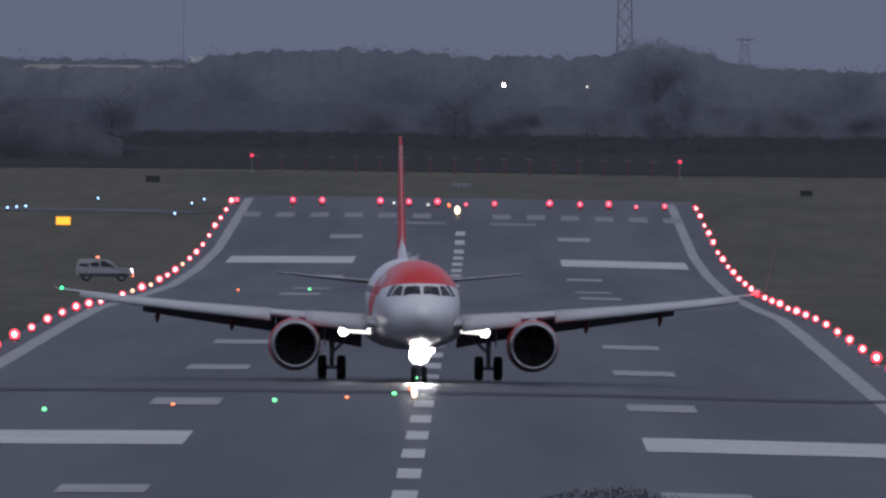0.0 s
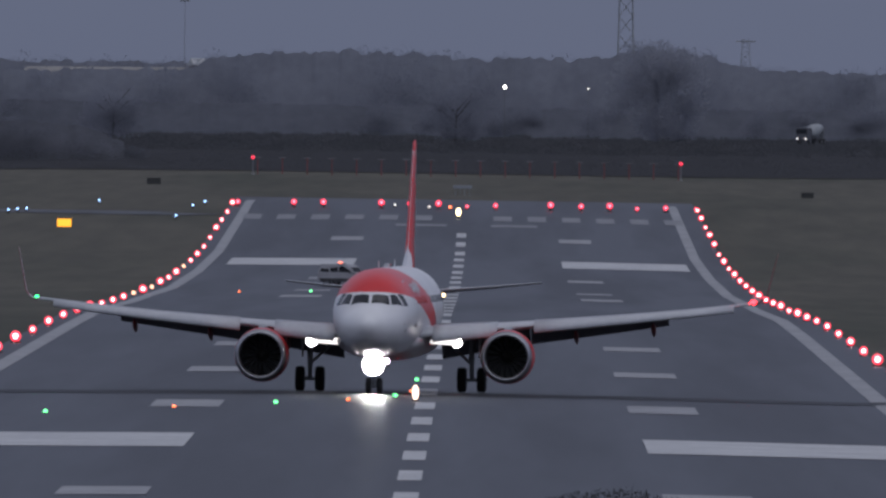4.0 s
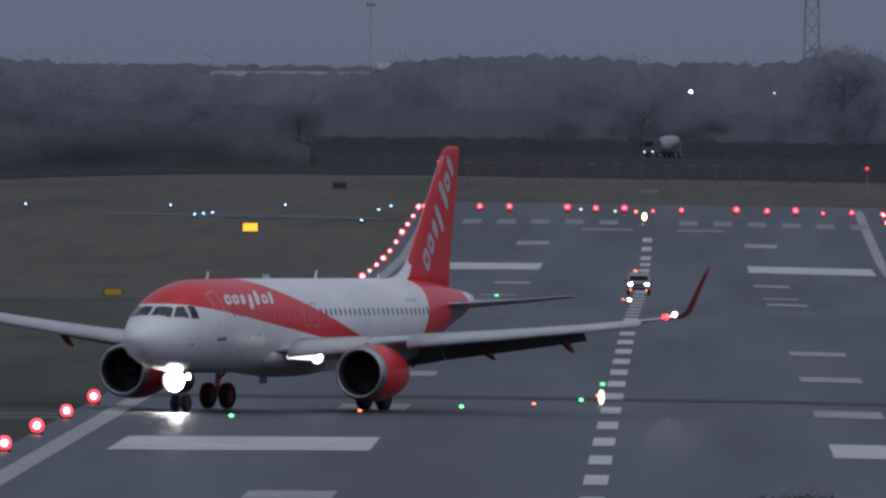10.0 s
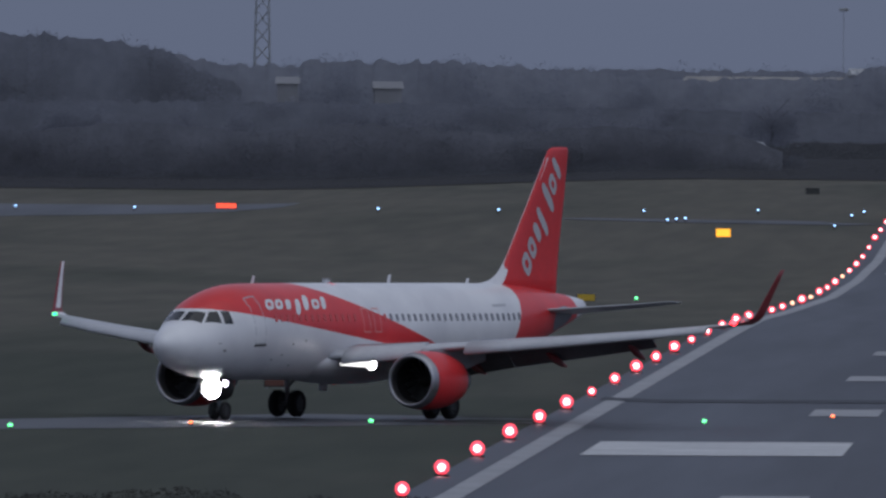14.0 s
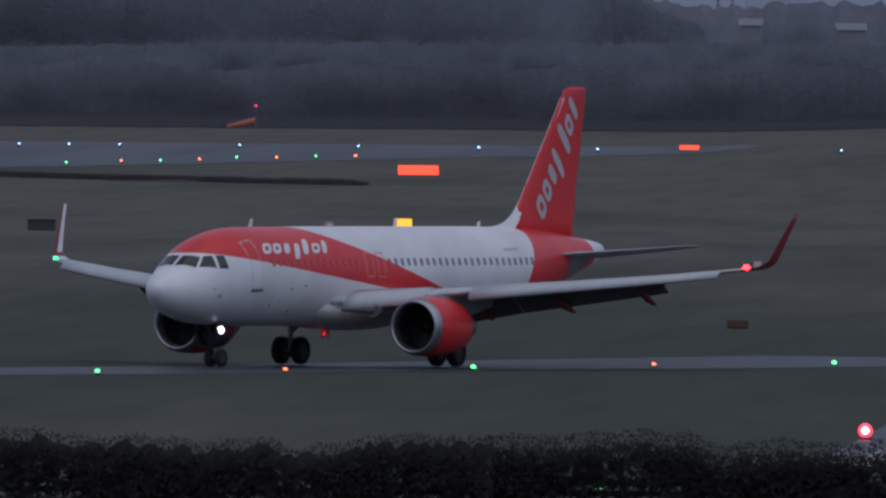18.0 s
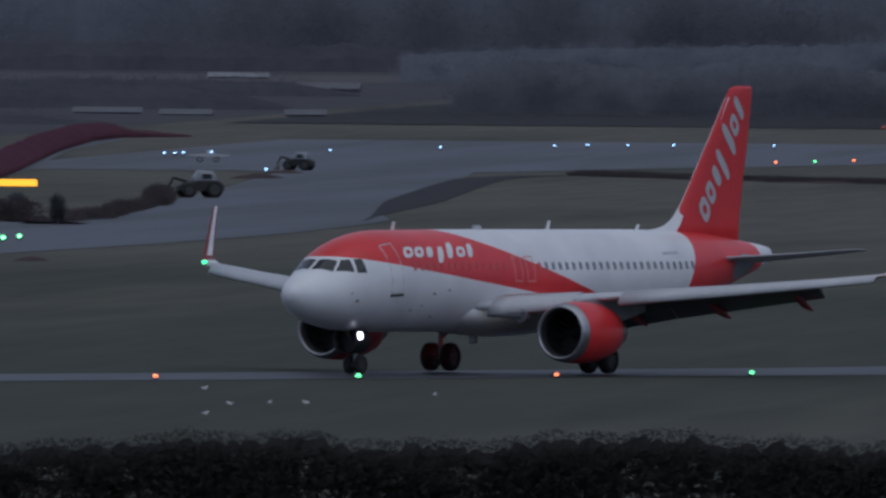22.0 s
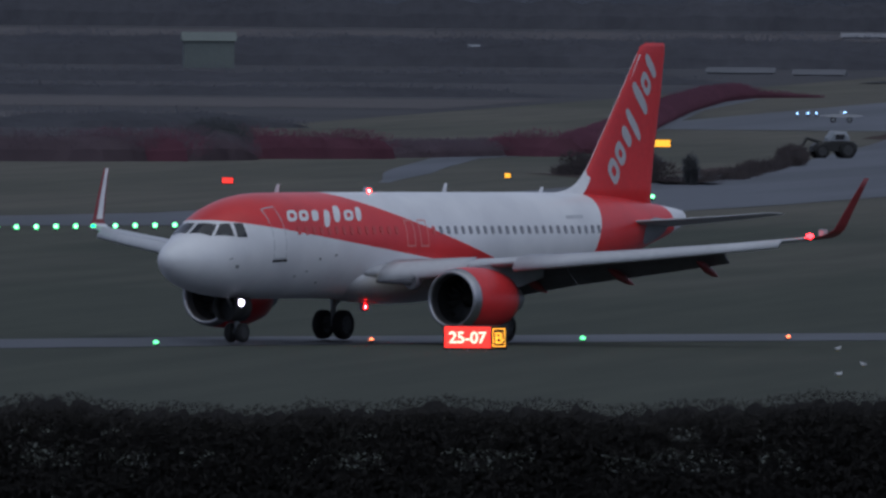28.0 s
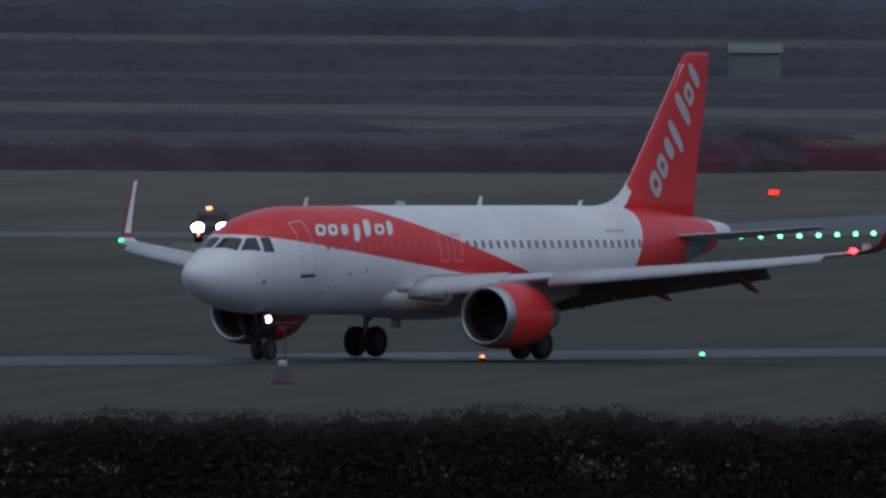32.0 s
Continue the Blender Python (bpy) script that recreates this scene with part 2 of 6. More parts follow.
# glow of the strip that stands for wing surface lit by the lamp
L_ROOT_GLOW = glow("lamp_lit_root_glow", (1.0, 0.95, 0.88), 1.5)
L_STROBE = glow("strobe_lamp_lens", (1.0, 0.97, 0.95), 1500)
L_TAXI = glow("taxi_lamp_lens", (0.90, 0.80, 1.0), 6)


def livery():
    """White body with a red band that falls from the crown to the wing, and a red tail."""
    m, nt, p = node_mat("airliner_livery")
    tc, sep = nt.nodes.new("ShaderNodeTexCoord"), nt.nodes.new("ShaderNodeSeparateXYZ")
    nt.links.new(tc.outputs["Object"], sep.inputs[0])

    def op(kind, a, b):
        n = nt.nodes.new("ShaderNodeMath")
        n.operation = kind
        for i, v in enumerate((a, b)):
            if isinstance(v, (int, float)):
                n.inputs[i].default_value = v
            else:
                nt.links.new(v, n.inputs[i])
        return n.outputs[0]
    st = op("SUBTRACT", 17.7, sep.outputs["X"])
    z = sep.outputs["Z"]
    low = op("MINIMUM", 4.78, op("SUBTRACT", 5.06, op("MULTIPLY", st, 0.112)))
    high = op("SUBTRACT", 8.55, op("MULTIPLY", st, 0.257))
    band = op("MULTIPLY", op("GREATER_THAN", z, low), op("LESS_THAN", z, high))
    front = op("ADD", 29.2, op("MULTIPLY", op("SUBTRACT", z, 5.35), 0.6))
    back = op("SUBTRACT", 38.2, op("MULTIPLY", z, 0.55))
    tail = op("MULTIPLY", op("GREATER_THAN", st, front), op("LESS_THAN", st, back))
    on = op("MAXIMUM", band, tail)
    n1 = noise_to(nt, 0.5)
    w = ramp_of(nt, n1.outputs[0], [(0.35, (0.70, 0.70, 0.73)), (0.65, (0.80, 0.80, 0.82))])
    o = ramp_of(nt, n1.outputs[0], [(0.35, (0.62, 0.031, 0.036)), (0.65, (0.73, 0.038, 0.042))])
    mx = nt.nodes.new("ShaderNodeMix")
    mx.data_type = "RGBA"
    nt.links.new(on, mx.inputs[0])
    nt.links.new(w.outputs[0], mx.inputs[6])
    nt.links.new(o.outputs[0], mx.inputs[7])
    nt.links.new(mx.outputs[2], p.inputs["Base Color"])
    p.inputs["Roughness"].default_value = 0.32
    return m


LIVERY = livery()


# ---- building helpers ----
def mesh_from(name, verts, faces, material, smooth=False):
    me = bpy.data.meshes.new(name)
    me.from_pydata(verts, [], faces)
    me.update()
    me.materials.append(material)
    if smooth:
        me.polygons.foreach_set("use_smooth", [True] * len(me.polygons))
    return me


def part(name, bm, material, parent, label=""):
    me = bpy.data.meshes.new(name)
    bm.normal_update()
    bm.to_mesh(me)
    bm.free()
    me.materials.append(material)
    ob = new(name, me)
    ob.parent = parent
    return tagged(ob, label)


def piece(name, me, parent, m=None, label=""):
    ob = new(name, me)
    ob.parent = parent
    if m is not None:
        ob.matrix_basis = m
    return tagged(ob, label)


def root(name, label, category, group="", m=None):
    ob = new(name)
    ob.empty_display_size = 0.5
    if m is not None:
        ob.matrix_basis = m
    return tagged(ob, label, category, group)


def add_box(bm, x, y, z, sx, sy, sz, bevel=0.0, m=None):
    """A box about its centre, edges bevelled."""
    r = bmesh.ops.create_cube(bm, size=1, matrix=(m or Matrix()) @ Matrix.Translation((x, y, z)) @ Matrix.Diagonal((sx, sy, sz, 1)))
    if bevel:
        es = list({e for v in r["verts"] for e in v.link_edges})
        bmesh.ops.bevel(bm, geom=es, offset=bevel, segments=2, affect="EDGES", profile=0.6)
    return bm


def add_tube(bm, a, b, r1, r2=None, n=12, caps=True):
    """A tapered rod from a to b."""
    a, b = Vector(a), Vector(b)
    d = b - a
    m = Matrix.Translation((a + b) / 2) @ d.to_track_quat("Z", "Y").to_matrix().to_4x4()
    bmesh.ops.create_cone(bm, cap_ends=caps, segments=n, radius1=r1, radius2=r1 if r2 is None else r2, depth=d.length, matrix=m)
    return bm


def add_ball(bm, x, y, z, r, u=12, v=8, sx=1, sy=1, sz=1):
    bmesh.ops.create_uvsphere(bm, u_segments=u, v_segments=v, radius=r, matrix=Matrix.Translation((x, y, z)) @ Matrix.Diagonal((sx, sy, sz, 1)))
    return bm


def smooth_all(ob):
    ob.data.polygons.foreach_set("use_smooth", [True] * len(ob.data.polygons))
    return ob


def loft(bm, rings, close=True, cap=True):
    """Joins rings of equally many points."""
    vs = [[bm.verts.new(p) for p in ring] for ring in rings]
    n = len(vs[0])
    for a, b in zip(vs, vs[1:]):
        for i in range(n if close else n - 1):
            bm.faces.new((a[i], a[(i + 1) % n], b[(i + 1) % n], b[i]))
    if cap:
        bm.faces.new(vs[0][::-1])
        bm.faces.new(vs[-1])
    bmesh.ops.recalc_face_normals(bm, faces=bm.faces[:])
    return bm


def lerp_table(x, xs, ys):
    return float(np.interp(x, xs, ys))


def ease(a, b, x):
    t = min(1, max(0, (x - a) / (b - a)))
    return t * t * (3 - 2 * t)


# ---- the ground: a mound under the camera, a level field, a dip and a rise along the runway ----
PY = (0, 80, 470, 700, 950, 1700, 1820, 1980, 2240, 2430, 2610, 2930, 3300, 4000, 4950)
PZ = (13.1, 12.6, 4.6, 2.2, 0, 0, -0.1, -0.8, -1.7, -1.7, -1.15, 1.82, 3.3, 5.0, 9)
LY = (0, 80, 470, 700, 950, 2700, 3300, 4000, 4950)
LZ = (13.1, 12.6, 4.6, 2.2, 0, 0, 1.5, 3.5, 8)


def gz(x, y):
    """Height of the ground."""
    k = ease(50, 110, -x)
    cross = -0.007 * max(-26, min(26, x + 3)) * ease(900, 1000, y)
    # the runway falls away a little from its middle to both sides
    side = abs(x + 3)
    camber = -0.011 * min(12, max(0, side - 8)) * (1 - ease(20, 25, side)) * ease(900, 1000, y) * (1 - ease(2850, 2950, y))
    return lerp_table(y, PY, PZ) * (1 - k) + lerp_table(y, LY, LZ) * k + cross + camber


def strip(name, path, half, lift, material, step=10.0, kind="structure", label="", parent=None, cols=5):
    """A paved strip that lies on the ground along a path of (x, y)."""
    pts = []
    for (x0, y0), (x1, y1) in zip(path, path[1:]):
        n = max(1, int(math.hypot(x1 - x0, y1 - y0) / step))
        pts += [(x0 + (x1 - x0) * i / n, y0 + (y1 - y0) * i / n) for i in range(n)]
    pts.append(path[-1])
    vs, fs = [], []
    for i, (x, y) in enumerate(pts):
        xa, ya = pts[max(0, i - 1)]
        xb, yb = pts[min(len(pts) - 1, i + 1)]
        d = math.hypot(xb - xa, yb - ya)
        nx, ny = (yb - ya) / d, -(xb - xa) / d
        h = half(i / (len(pts) - 1)) if callable(half) else half
        for j in range(cols):
            k = -1 + 2 * j / (cols - 1)
            px, py = x + nx * h * k, y + ny * h * k
            vs.append((px, py, gz(px, py) + lift))
    for i in range(len(pts) - 1):
        for j in range(cols - 1):
            a = i * cols + j
            fs.append((a, a + 1, a + cols + 1, a + cols))
    ob = new(name, mesh_from(name, vs, fs, material))
    if parent is not None:
        ob.parent = parent
        return ob
    return tagged(ob, label, "", "", kind)


def build_ground():
    ys = [-400 + 100 * i for i in range(5)] + [40 * i for i in range(1, 24)] + [950 + 10 * i for i in range(0, 240)] + [3350 + 50 * i for i in range(33)]
    xs = [-3000, -2000, -1400, -1000, -700, -500, -420, -350] + list(range(-300, -110, 20)) + list(range(-110, -30, 5)) + [-29, -27, -25, -23, -20, -17, -14, -11, -7, -3, 1, 5, 8, 11, 14, 17, 19, 21, 23] + list(range(28, 80, 8)) + [100, 140, 200, 300, 500, 800, 1200, 2000, 3000]
    vs = [(x, y, gz(x, max(0, y))) for y in ys for x in xs]
    n = len(xs)
    fs = [(i * n + j, i * n + j + 1, (i + 1) * n + j + 1, (i + 1) * n + j) for i in range(len(ys) - 1) for j in range(n - 1)]
    tagged(new("ground", mesh_from("ground", vs, fs, GRASS, True)), "short damp winter grass of the airfield, paled far off for haze", "grass", "", "structure")


build_ground()
RX = -3.0   # runway's centre
runway = tagged(strip("runway", [(RX, 955), (RX, 3000)], 23.5, 0.06, ASPHALT, cols=25, label="wet dark asphalt runway with worn white markings"), category="runway")


def marking(x0, x1, y0, y1, material=MARK, name="marking"):
    """A painted bar on the runway."""
    n = max(1, int(math.ceil((y1 - y0) / 10)))
    vs = []
    for i in range(n + 1):
        y = y0 + (y1 - y0) * i / n
        vs += [(x0, y, gz(x0, y) + 0.085), (x1, y, gz(x1, y) + 0.085)]
    fs = [(2 * i, 2 * i + 1, 2 * i + 3, 2 * i + 2) for i in range(n)]
    return piece(name, mesh_from(name, vs, fs, material), runway)


for sx in (-1, 1):
    marking(RX + (20.7 if sx > 0 else -22.2), RX + (21.6 if sx > 0 else -21.3), 960, 2960, EDGE_MARK, "edge_stripe")
    for y0, y1, a, b in ((1147, 1191, 9.2, 19.6), (1014, 1034, 9.1, 12.3), (1285, 1313, 9.1, 12.2), (1440, 1464, 9.1, 12.2), (1578, 1602, 9.1, 12.2),
                         (2494, 2556, 9.0, 20.0), (2686, 2710, 9.1, 12.1), (2346, 2372, 9.1, 12.0), (2196, 2222, 9.4, 12.1), (2080, 2118, 9.4, 12.4)):
        marking(min(RX + sx * a, RX + sx * b), max(RX + sx * a, RX + sx * b), y0, y1, MARK if b > 15 else WORN_MARK)
    for i in range(6):
        x = RX + sx * (3.0 + 3.35 * i)
        marking(min(x, x + sx * 1.8), max(x, x + sx * 1.8), 2822, 2856, FAINT_MARK, "threshold_bar")
for x0, x1 in ((-9.4, -4.5), (-0.2, 4.2)):
    marking(x0, x1, 2782, 2797, FAINT_MARK, "threshold_bar")
for i in range(31):
    y = 1001.5 + 57.0 * i
    if y < 2800:
        marking(RX - 0.45, RX + 0.45, y, y + 27, name="centre_dash")

JOINT = mat("asphalt_joint", (0.026, 0.027, 0.032), (0.018, 0.019, 0.022), 0.3, 3, 0.55, spec=0.2)
for a, b in ((-22.5, -20), (-20, -8), (-8, 8), (8, 20), (20, 22.5)):
    marking(RX + a, RX + b, 1340, 1352, JOINT, "surface_joint")
# taxiway that leaves the runway at a slant, and others across the field
TAXI_PATH = [(-3.9, 1420), (-4.4, 1375), (-6.6, 1330), (-10.6, 1308), (-17, 1284), (-26, 1265), (-34, 1249.5), (-56, 1206), (-78, 1171), (-100, 1141), (-115, 1113), (-150, 1046), (-200, 950)]
strip("taxiway", TAXI_PATH[5:], lambda k: 7.5 + 5 * max(0, 0.16 - k) / 0.16, 0.02, TAXI, 5, label="wet asphalt taxiway leaving the runway at a slant")
strip("taxiway_far", [(-26, 2848), (-40, 2852), (-58, 2868)], lambda k: 14 - 11 * k, 0.05, TAXI, label="far asphalt taxiway beside the grass")
strip("taxiway_bend", [(-186, 2860), (-176, 2690), (-163.5, 2446), (-153, 2222), (-146, 2060), (-145, 1930), (-147, 1820), (-151, 1720), (-166, 1645), (-195, 1608), (-260, 1570), (-400, 1520)], lambda k: 9 + 4 * ease(0.46, 0.58, k), 0.03, TAXI, label="broad wet taxiway that bends across the airfield")



def build_apron():
    """A paved field with a slanting near side."""
    xs = [-92 - 4.4 * i for i in range(29)]
    vs, n = [], 60
    for x in xs:
        near = lerp_table(-x, (89, 96, 103, 113.5, 128, 141, 155, 165, 220), (3110, 3005, 2985, 2960, 2892, 2819, 2764, 2700, 2690))
        for j in range(n + 1):
            y = near + (3130 - near) * j / n
            vs.append((x, y, gz(x, y) + 0.035))
    fs = [(i * (n + 1) + j, i * (n + 1) + j + 1, (i + 1) * (n + 1) + j + 1, (i + 1) * (n + 1) + j) for i in range(len(xs) - 1) for j in range(n)]
    tagged(new("apron", mesh_from("apron", vs, fs, TAXI)), "wide wet asphalt apron beyond the grass", "apron", "", "structure")


build_apron()


# ---- the airliner: x forward, y to its left, origin on the ground between the main wheels ----
FS = (0, 0.3, 0.8, 1.5, 2.5, 3.5, 5, 6.5, 24, 26.5, 29, 31.5, 34, 36, 37.0, 37.2)
FC = (3.25, 3.22, 3.20, 3.20, 3.385, 3.575, 3.72, 3.77, 3.77, 3.84, 4.02, 4.28, 4.52, 4.68, 4.76, 4.78)
FW = (0.03, 0.52, 0.90, 1.25, 1.60, 1.80, 1.94, 1.975, 1.975, 1.92, 1.72, 1.38, 0.95, 0.58, 0.34, 0.20)
FH = (0.03, 0.48, 0.78, 1.05, 1.465, 1.775, 2.0, 2.07, 2.07, 1.99, 1.76, 1.40, 0.93, 0.56, 0.34, 0.20)


def curve_at(s, xs, ys):
    """A smooth line through the table (Catmull-Rom on its rows)."""
    i = max(0, min(len(xs) - 2, int(np.searchsorted(xs, s)) - 1))
    t = (s - xs[i]) / (xs[i + 1] - xs[i])
    d = [(ys[min(k + 1, len(xs) - 1)] - ys[max(k - 1, 0)]) / (xs[min(k + 1, len(xs) - 1)] - xs[max(k - 1, 0)]) for k in (i, i + 1)]
    h = xs[i + 1] - xs[i]
    if i == 0:
        return ys[0] + (ys[1] - ys[0]) * math.sqrt(max(0, t))
    return (2 * t**3 - 3 * t**2 + 1) * ys[i] + (t**3 - 2 * t**2 + t) * h * d[0] + (3 * t**2 - 2 * t**3) * ys[i + 1] + (t**3 - t**2) * h * d[1]


def skin(s, phi, off=0.0):
    """A point of the fuselage's skin at station s, phi degrees from the crown towards the left side."""
    c, w, h = curve_at(s, FS, FC), curve_at(s, FS, FW), curve_at(s, FS, FH)
    a = radians(phi)
    return Vector((17.7 - s, (w + off) * math.sin(a), c + (h + off) * math.cos(a)))


def skin_patch(bm, corners, off=0.012, n=6):
    """A panel on the skin between four corners (station, phi)."""
    g = []
    for i in range(n + 1):
        row = []
        for j in range(n + 1):
            u, v = i / n, j / n
            s = (1 - v) * ((1 - u) * corners[0][0] + u * corners[1][0]) + v * ((1 - u) * corners[3][0] + u * corners[2][0])
            p = (1 - v) * ((1 - u) * corners[0][1] + u * corners[1][1]) + v * ((1 - u) * corners[3][1] + u * corners[2][1])
            row.append(bm.verts.new(skin(s, p, off)))
        g.append(row)
    for i in range(n):
        for j in range(n):
            bm.faces.new((g[i][j], g[i + 1][j], g[i + 1][j + 1], g[i][j + 1]))
    return bm


def foil(le, chord, thick, n=12, flat=0.55):
    """An aerofoil's outline: le is the leading edge's point, chord runs aft (-x)."""
    out = []
    for k in range(2 * n):
        if k < n:
            u, side = (1 - math.cos(math.pi * k / n)) / 2, 1
        else:
            u, side = (1 + math.cos(math.pi * (k - n) / n)) / 2, -flat
        t = thick * chord * 2.97 * (math.sqrt(max(u, 0)) * 0.9 - 0.36 * u - 1.05 * u * u + 0.51 * u**3) * 0.5
        out.append((u, side * max(t, 0.004 * chord)))
    return [Vector((le[0] - u * chord, le[1], le[2] + z)) for u, z in out]


def wing_sections(s):
    """Leading edge, chord, thickness along the half span; s is +1 for the left wing."""
    for y, st, z, ch, th in ((1.2, 11.2, 2.62, 7.6, 0.13), (2.2, 11.75, 2.72, 7.0, 0.13), (4.2, 12.9, 2.92, 5.8, 0.125), (6.5, 14.2, 3.14, 4.7, 0.12),
                             (10, 16.1, 3.46, 3.5, 0.115), (14, 18.25, 3.88, 2.4, 0.11), (16.75, 19.85, 4.2, 1.75, 0.105)):
        yield (17.7 - st, s * y, z), ch, th


def lamp_in_housing(plane, name, x, y, z, r, lens, deep=1.0, paint=BLACK, dome=0.0):
    """A forward lamp: a dark drum, shut behind, and a reflector with its lens that can turn in it."""
    box = new(name, None)
    box.parent = plane
    box.matrix_basis = pose(x, y, z)
    bm = bmesh.new()
    ring = lambda a, q: [(a, q * math.cos(2 * math.pi * k / 20), q * math.sin(2 * math.pi * k / 20)) for k in range(20)]
    loft(bm, [ring(r * 0.1, r * 1.1), ring(r * deep, r * 1.14), ring(r * deep, r * 1.22), ring(-r * 1.2, r * 1.22), ring(-r * 1.5, r * 0.5), ring(-r * 1.5, 0.02)], cap=False)
    add_tube(bm, (-r * 1.48, 0, 0), (-r * 1.4, 0, 0), r * 0.4, r * 0.4, 16)
    smooth_all(part("lamp_housing", bm, paint, box))
    bm = bmesh.new()
    add_tube(bm, (r * 0.02, 0, 0), (r * 0.06, 0, 0), r, r * 0.98, 20)
    if dome:
        add_ball(bm, r * 0.06, 0, 0, r * 0.97, 16, 10, dome, 1, 1)
    disc = part("lamp_lens", bm, lens, box, "glowing lamp lens")
    bm = bmesh.new()
    add_tube(bm, (-r * 0.16, 0, 0), (r * 0.0, 0, 0), r * 1.18, r * 1.18, 20)
    part("reflector", bm, paint, disc)
    return disc


def build_airliner():
    plane = root("airliner", "white and orange-red twin-engine jet airliner taxiing with lights on", "airplane")
    bm = bmesh.new()
    st = sorted({0.001, 0.04, 0.1, 0.18, 0.3, 0.45, 0.6, 0.8, 1.0, 1.25, 1.5, 1.8, 2.1, 2.5, 3, 3.5, 4, 4.5, 5, 5.7, 6.5, 37.2} | {6.5 + i for i in range(18)} | {24 + 0.6 * i for i in range(22)} | {37.0})
    loft(bm, [[skin(s, 360 * k / 64) for k in range(64)] for s in st])
    smooth_all(part("fuselage", bm, LIVERY, plane))
    # belly fairing under the wing
    bm = bmesh.new()
    rings = []
    for i in range(15):
        u = i / 14
        r = math.sin(math.pi * min(1, max(0, u))) ** 0.45
        rings.append([(17.7 - (9.7 + 11.7 * u), 2.42 * max(0.02, r) * math.cos(2 * math.pi * k / 28), 2.5 + max(0.02, r) * 1.04 * math.sin(2 * math.pi * k / 28)) for k in range(28)])
    loft(bm, rings)
    smooth_all(part("belly_fairing", bm, WHITE, plane))
    # cockpit panes
    for sx in (1, -1):
        for c in ([(1.5, 3), (1.83, 40), (2.38, 30), (2.14, 3)], [(1.95, 43), (2.64, 61), (2.82, 40), (2.5, 32)], [(2.78, 64), (3.25, 70), (3.32, 50), (2.95, 43)]):
            bm = bmesh.new()
            skin_patch(bm, [(a, sx * b) for a, b in c], 0.015)
            part("cockpit_window", bm, COCKPIT, plane, "dark cockpit pane")
    # cabin windows, shared meshes
    pane = bmesh.new()
    n = 14
    pts = []
    for k in range(n):
        a = 2 * math.pi * k / n
        cx, cz = math.cos(a), math.sin(a)
        pts.append((0.115 * math.copysign(abs(cx) ** 0.6, cx), 0.17 * math.copysign(abs(cz) ** 0.7, cz)))
    front, back = [pane.verts.new((x, 0.012, z)) for x, z in pts], [pane.verts.new((x, -0.05, z)) for x, z in pts]
    pane.faces.new(front)
    for k in range(n):
        pane.faces.new((front[k], back[k], back[(k + 1) % n], front[(k + 1) % n]))
    bmesh.ops.recalc_face_normals(pane, faces=pane.faces[:])
    pm = bpy.data.meshes.new("cabin_window")
    pane.to_mesh(pm)
    pane.free()
    pm.materials.append(WINDOW)
    pr = pm.copy()
    pr.materials[0] = BAND_PANE
    for sx in (1, -1):
        for i in range(42):
            s = 6.55 + 0.533 * i
            if 14.0 < s < 15.9 or 6.0 < s < 6.4:
                continue
            phi = sx * (73 if s < 25 else 73 + (s - 25) * 1.1)
            p, q = skin(s, phi), skin(s, phi, 0.1)
            nrm = (q - p).normalized()
            rx = math.degrees(math.atan2(nrm.z, abs(nrm.y)))
            m = Matrix.Translation(p) @ pose(0, 0, 0, rx if sx > 0 else -rx, 0, 0) @ (Matrix() if sx > 0 else pose(0, 0, 0, 0, 0, 180))
            piece("cabin_window", pr if 6.2 < s < 16.6 else pm, plane, m)
        # door and exit outlines, as thin raised frames
        for s0, s1, p0, p1, mt in ((4.75, 5.6, 40, 103, GREY), (30.2, 30.95, 66, 112, ORANGE), (14.15, 14.75, 61, 91, PINK), (15.1, 15.7, 61, 91, PINK)):
            bm = bmesh.new()
            w, pw = 0.05, 1.5
            for a, b, c, d in ((s0, s0 + w, p0, p1), (s1 - w, s1, p0, p1), (s0, s1, p0, p0 + pw), (s0, s1, p1 - pw, p1)):
                skin_patch(bm, [(a, sx * c), (b, sx * c), (b, sx * d), (a, sx * d)], 0.014, 4)
            part("door_frame" if s0 < 10 or s0 > 20 else "exit_frame", bm, mt, plane)
        # dark sill under the door, small probes and ports on the nose
        bm = bmesh.new()
        skin_patch(bm, [(4.7, sx * 103.5), (5.65, sx * 103.5), (5.65, sx * 106), (4.7, sx * 106)], 0.03, 4)
        part("door_sill", bm, BLACK, plane, "dark door sill")
        for s_, p_, q_ in ((2.55, 106, 2.2), (7.9, 104, 1.2), (9.0, 100, 1.2), (6.5, 124, 1.0), (8.3, 133, 1.3), (7.2, 118, 0.8), (2.2, 92, 0.7)):
            bm = bmesh.new()
            skin_patch(bm, [(s_, sx * (p_ - q_)), (s_ + 0.16, sx * (p_ - q_)), (s_ + 0.16, sx * (p_ + q_)), (s_, sx * (p_ + q_))], 0.03, 2)
            part("static_port", bm, STEEL, plane, "small dark port")
        # plain white shapes in place of the airline's mark, bars of uneven height on the red band
        for ds, cp, hp, w, hole in ((0, 55, 7.4, 0.36, 0.42), (0.47, 55, 7.2, 0.34, 0.36), (0.92, 55, 7.2, 0.24, 0), (1.34, 58.5, 10.8, 0.22, 0),
                                    (1.82, 52.5, 11.2, 0.24, 0), (2.26, 55, 7.0, 0.34, 0.40), (2.68, 53, 9.4, 0.20, 0)):
            s = 6.42 + ds * 1.78
            bm = bmesh.new()
            rim = []
            for i in range(20):
                a = 2 * math.pi * i / 20
                ca, sa = math.cos(a), math.sin(a)
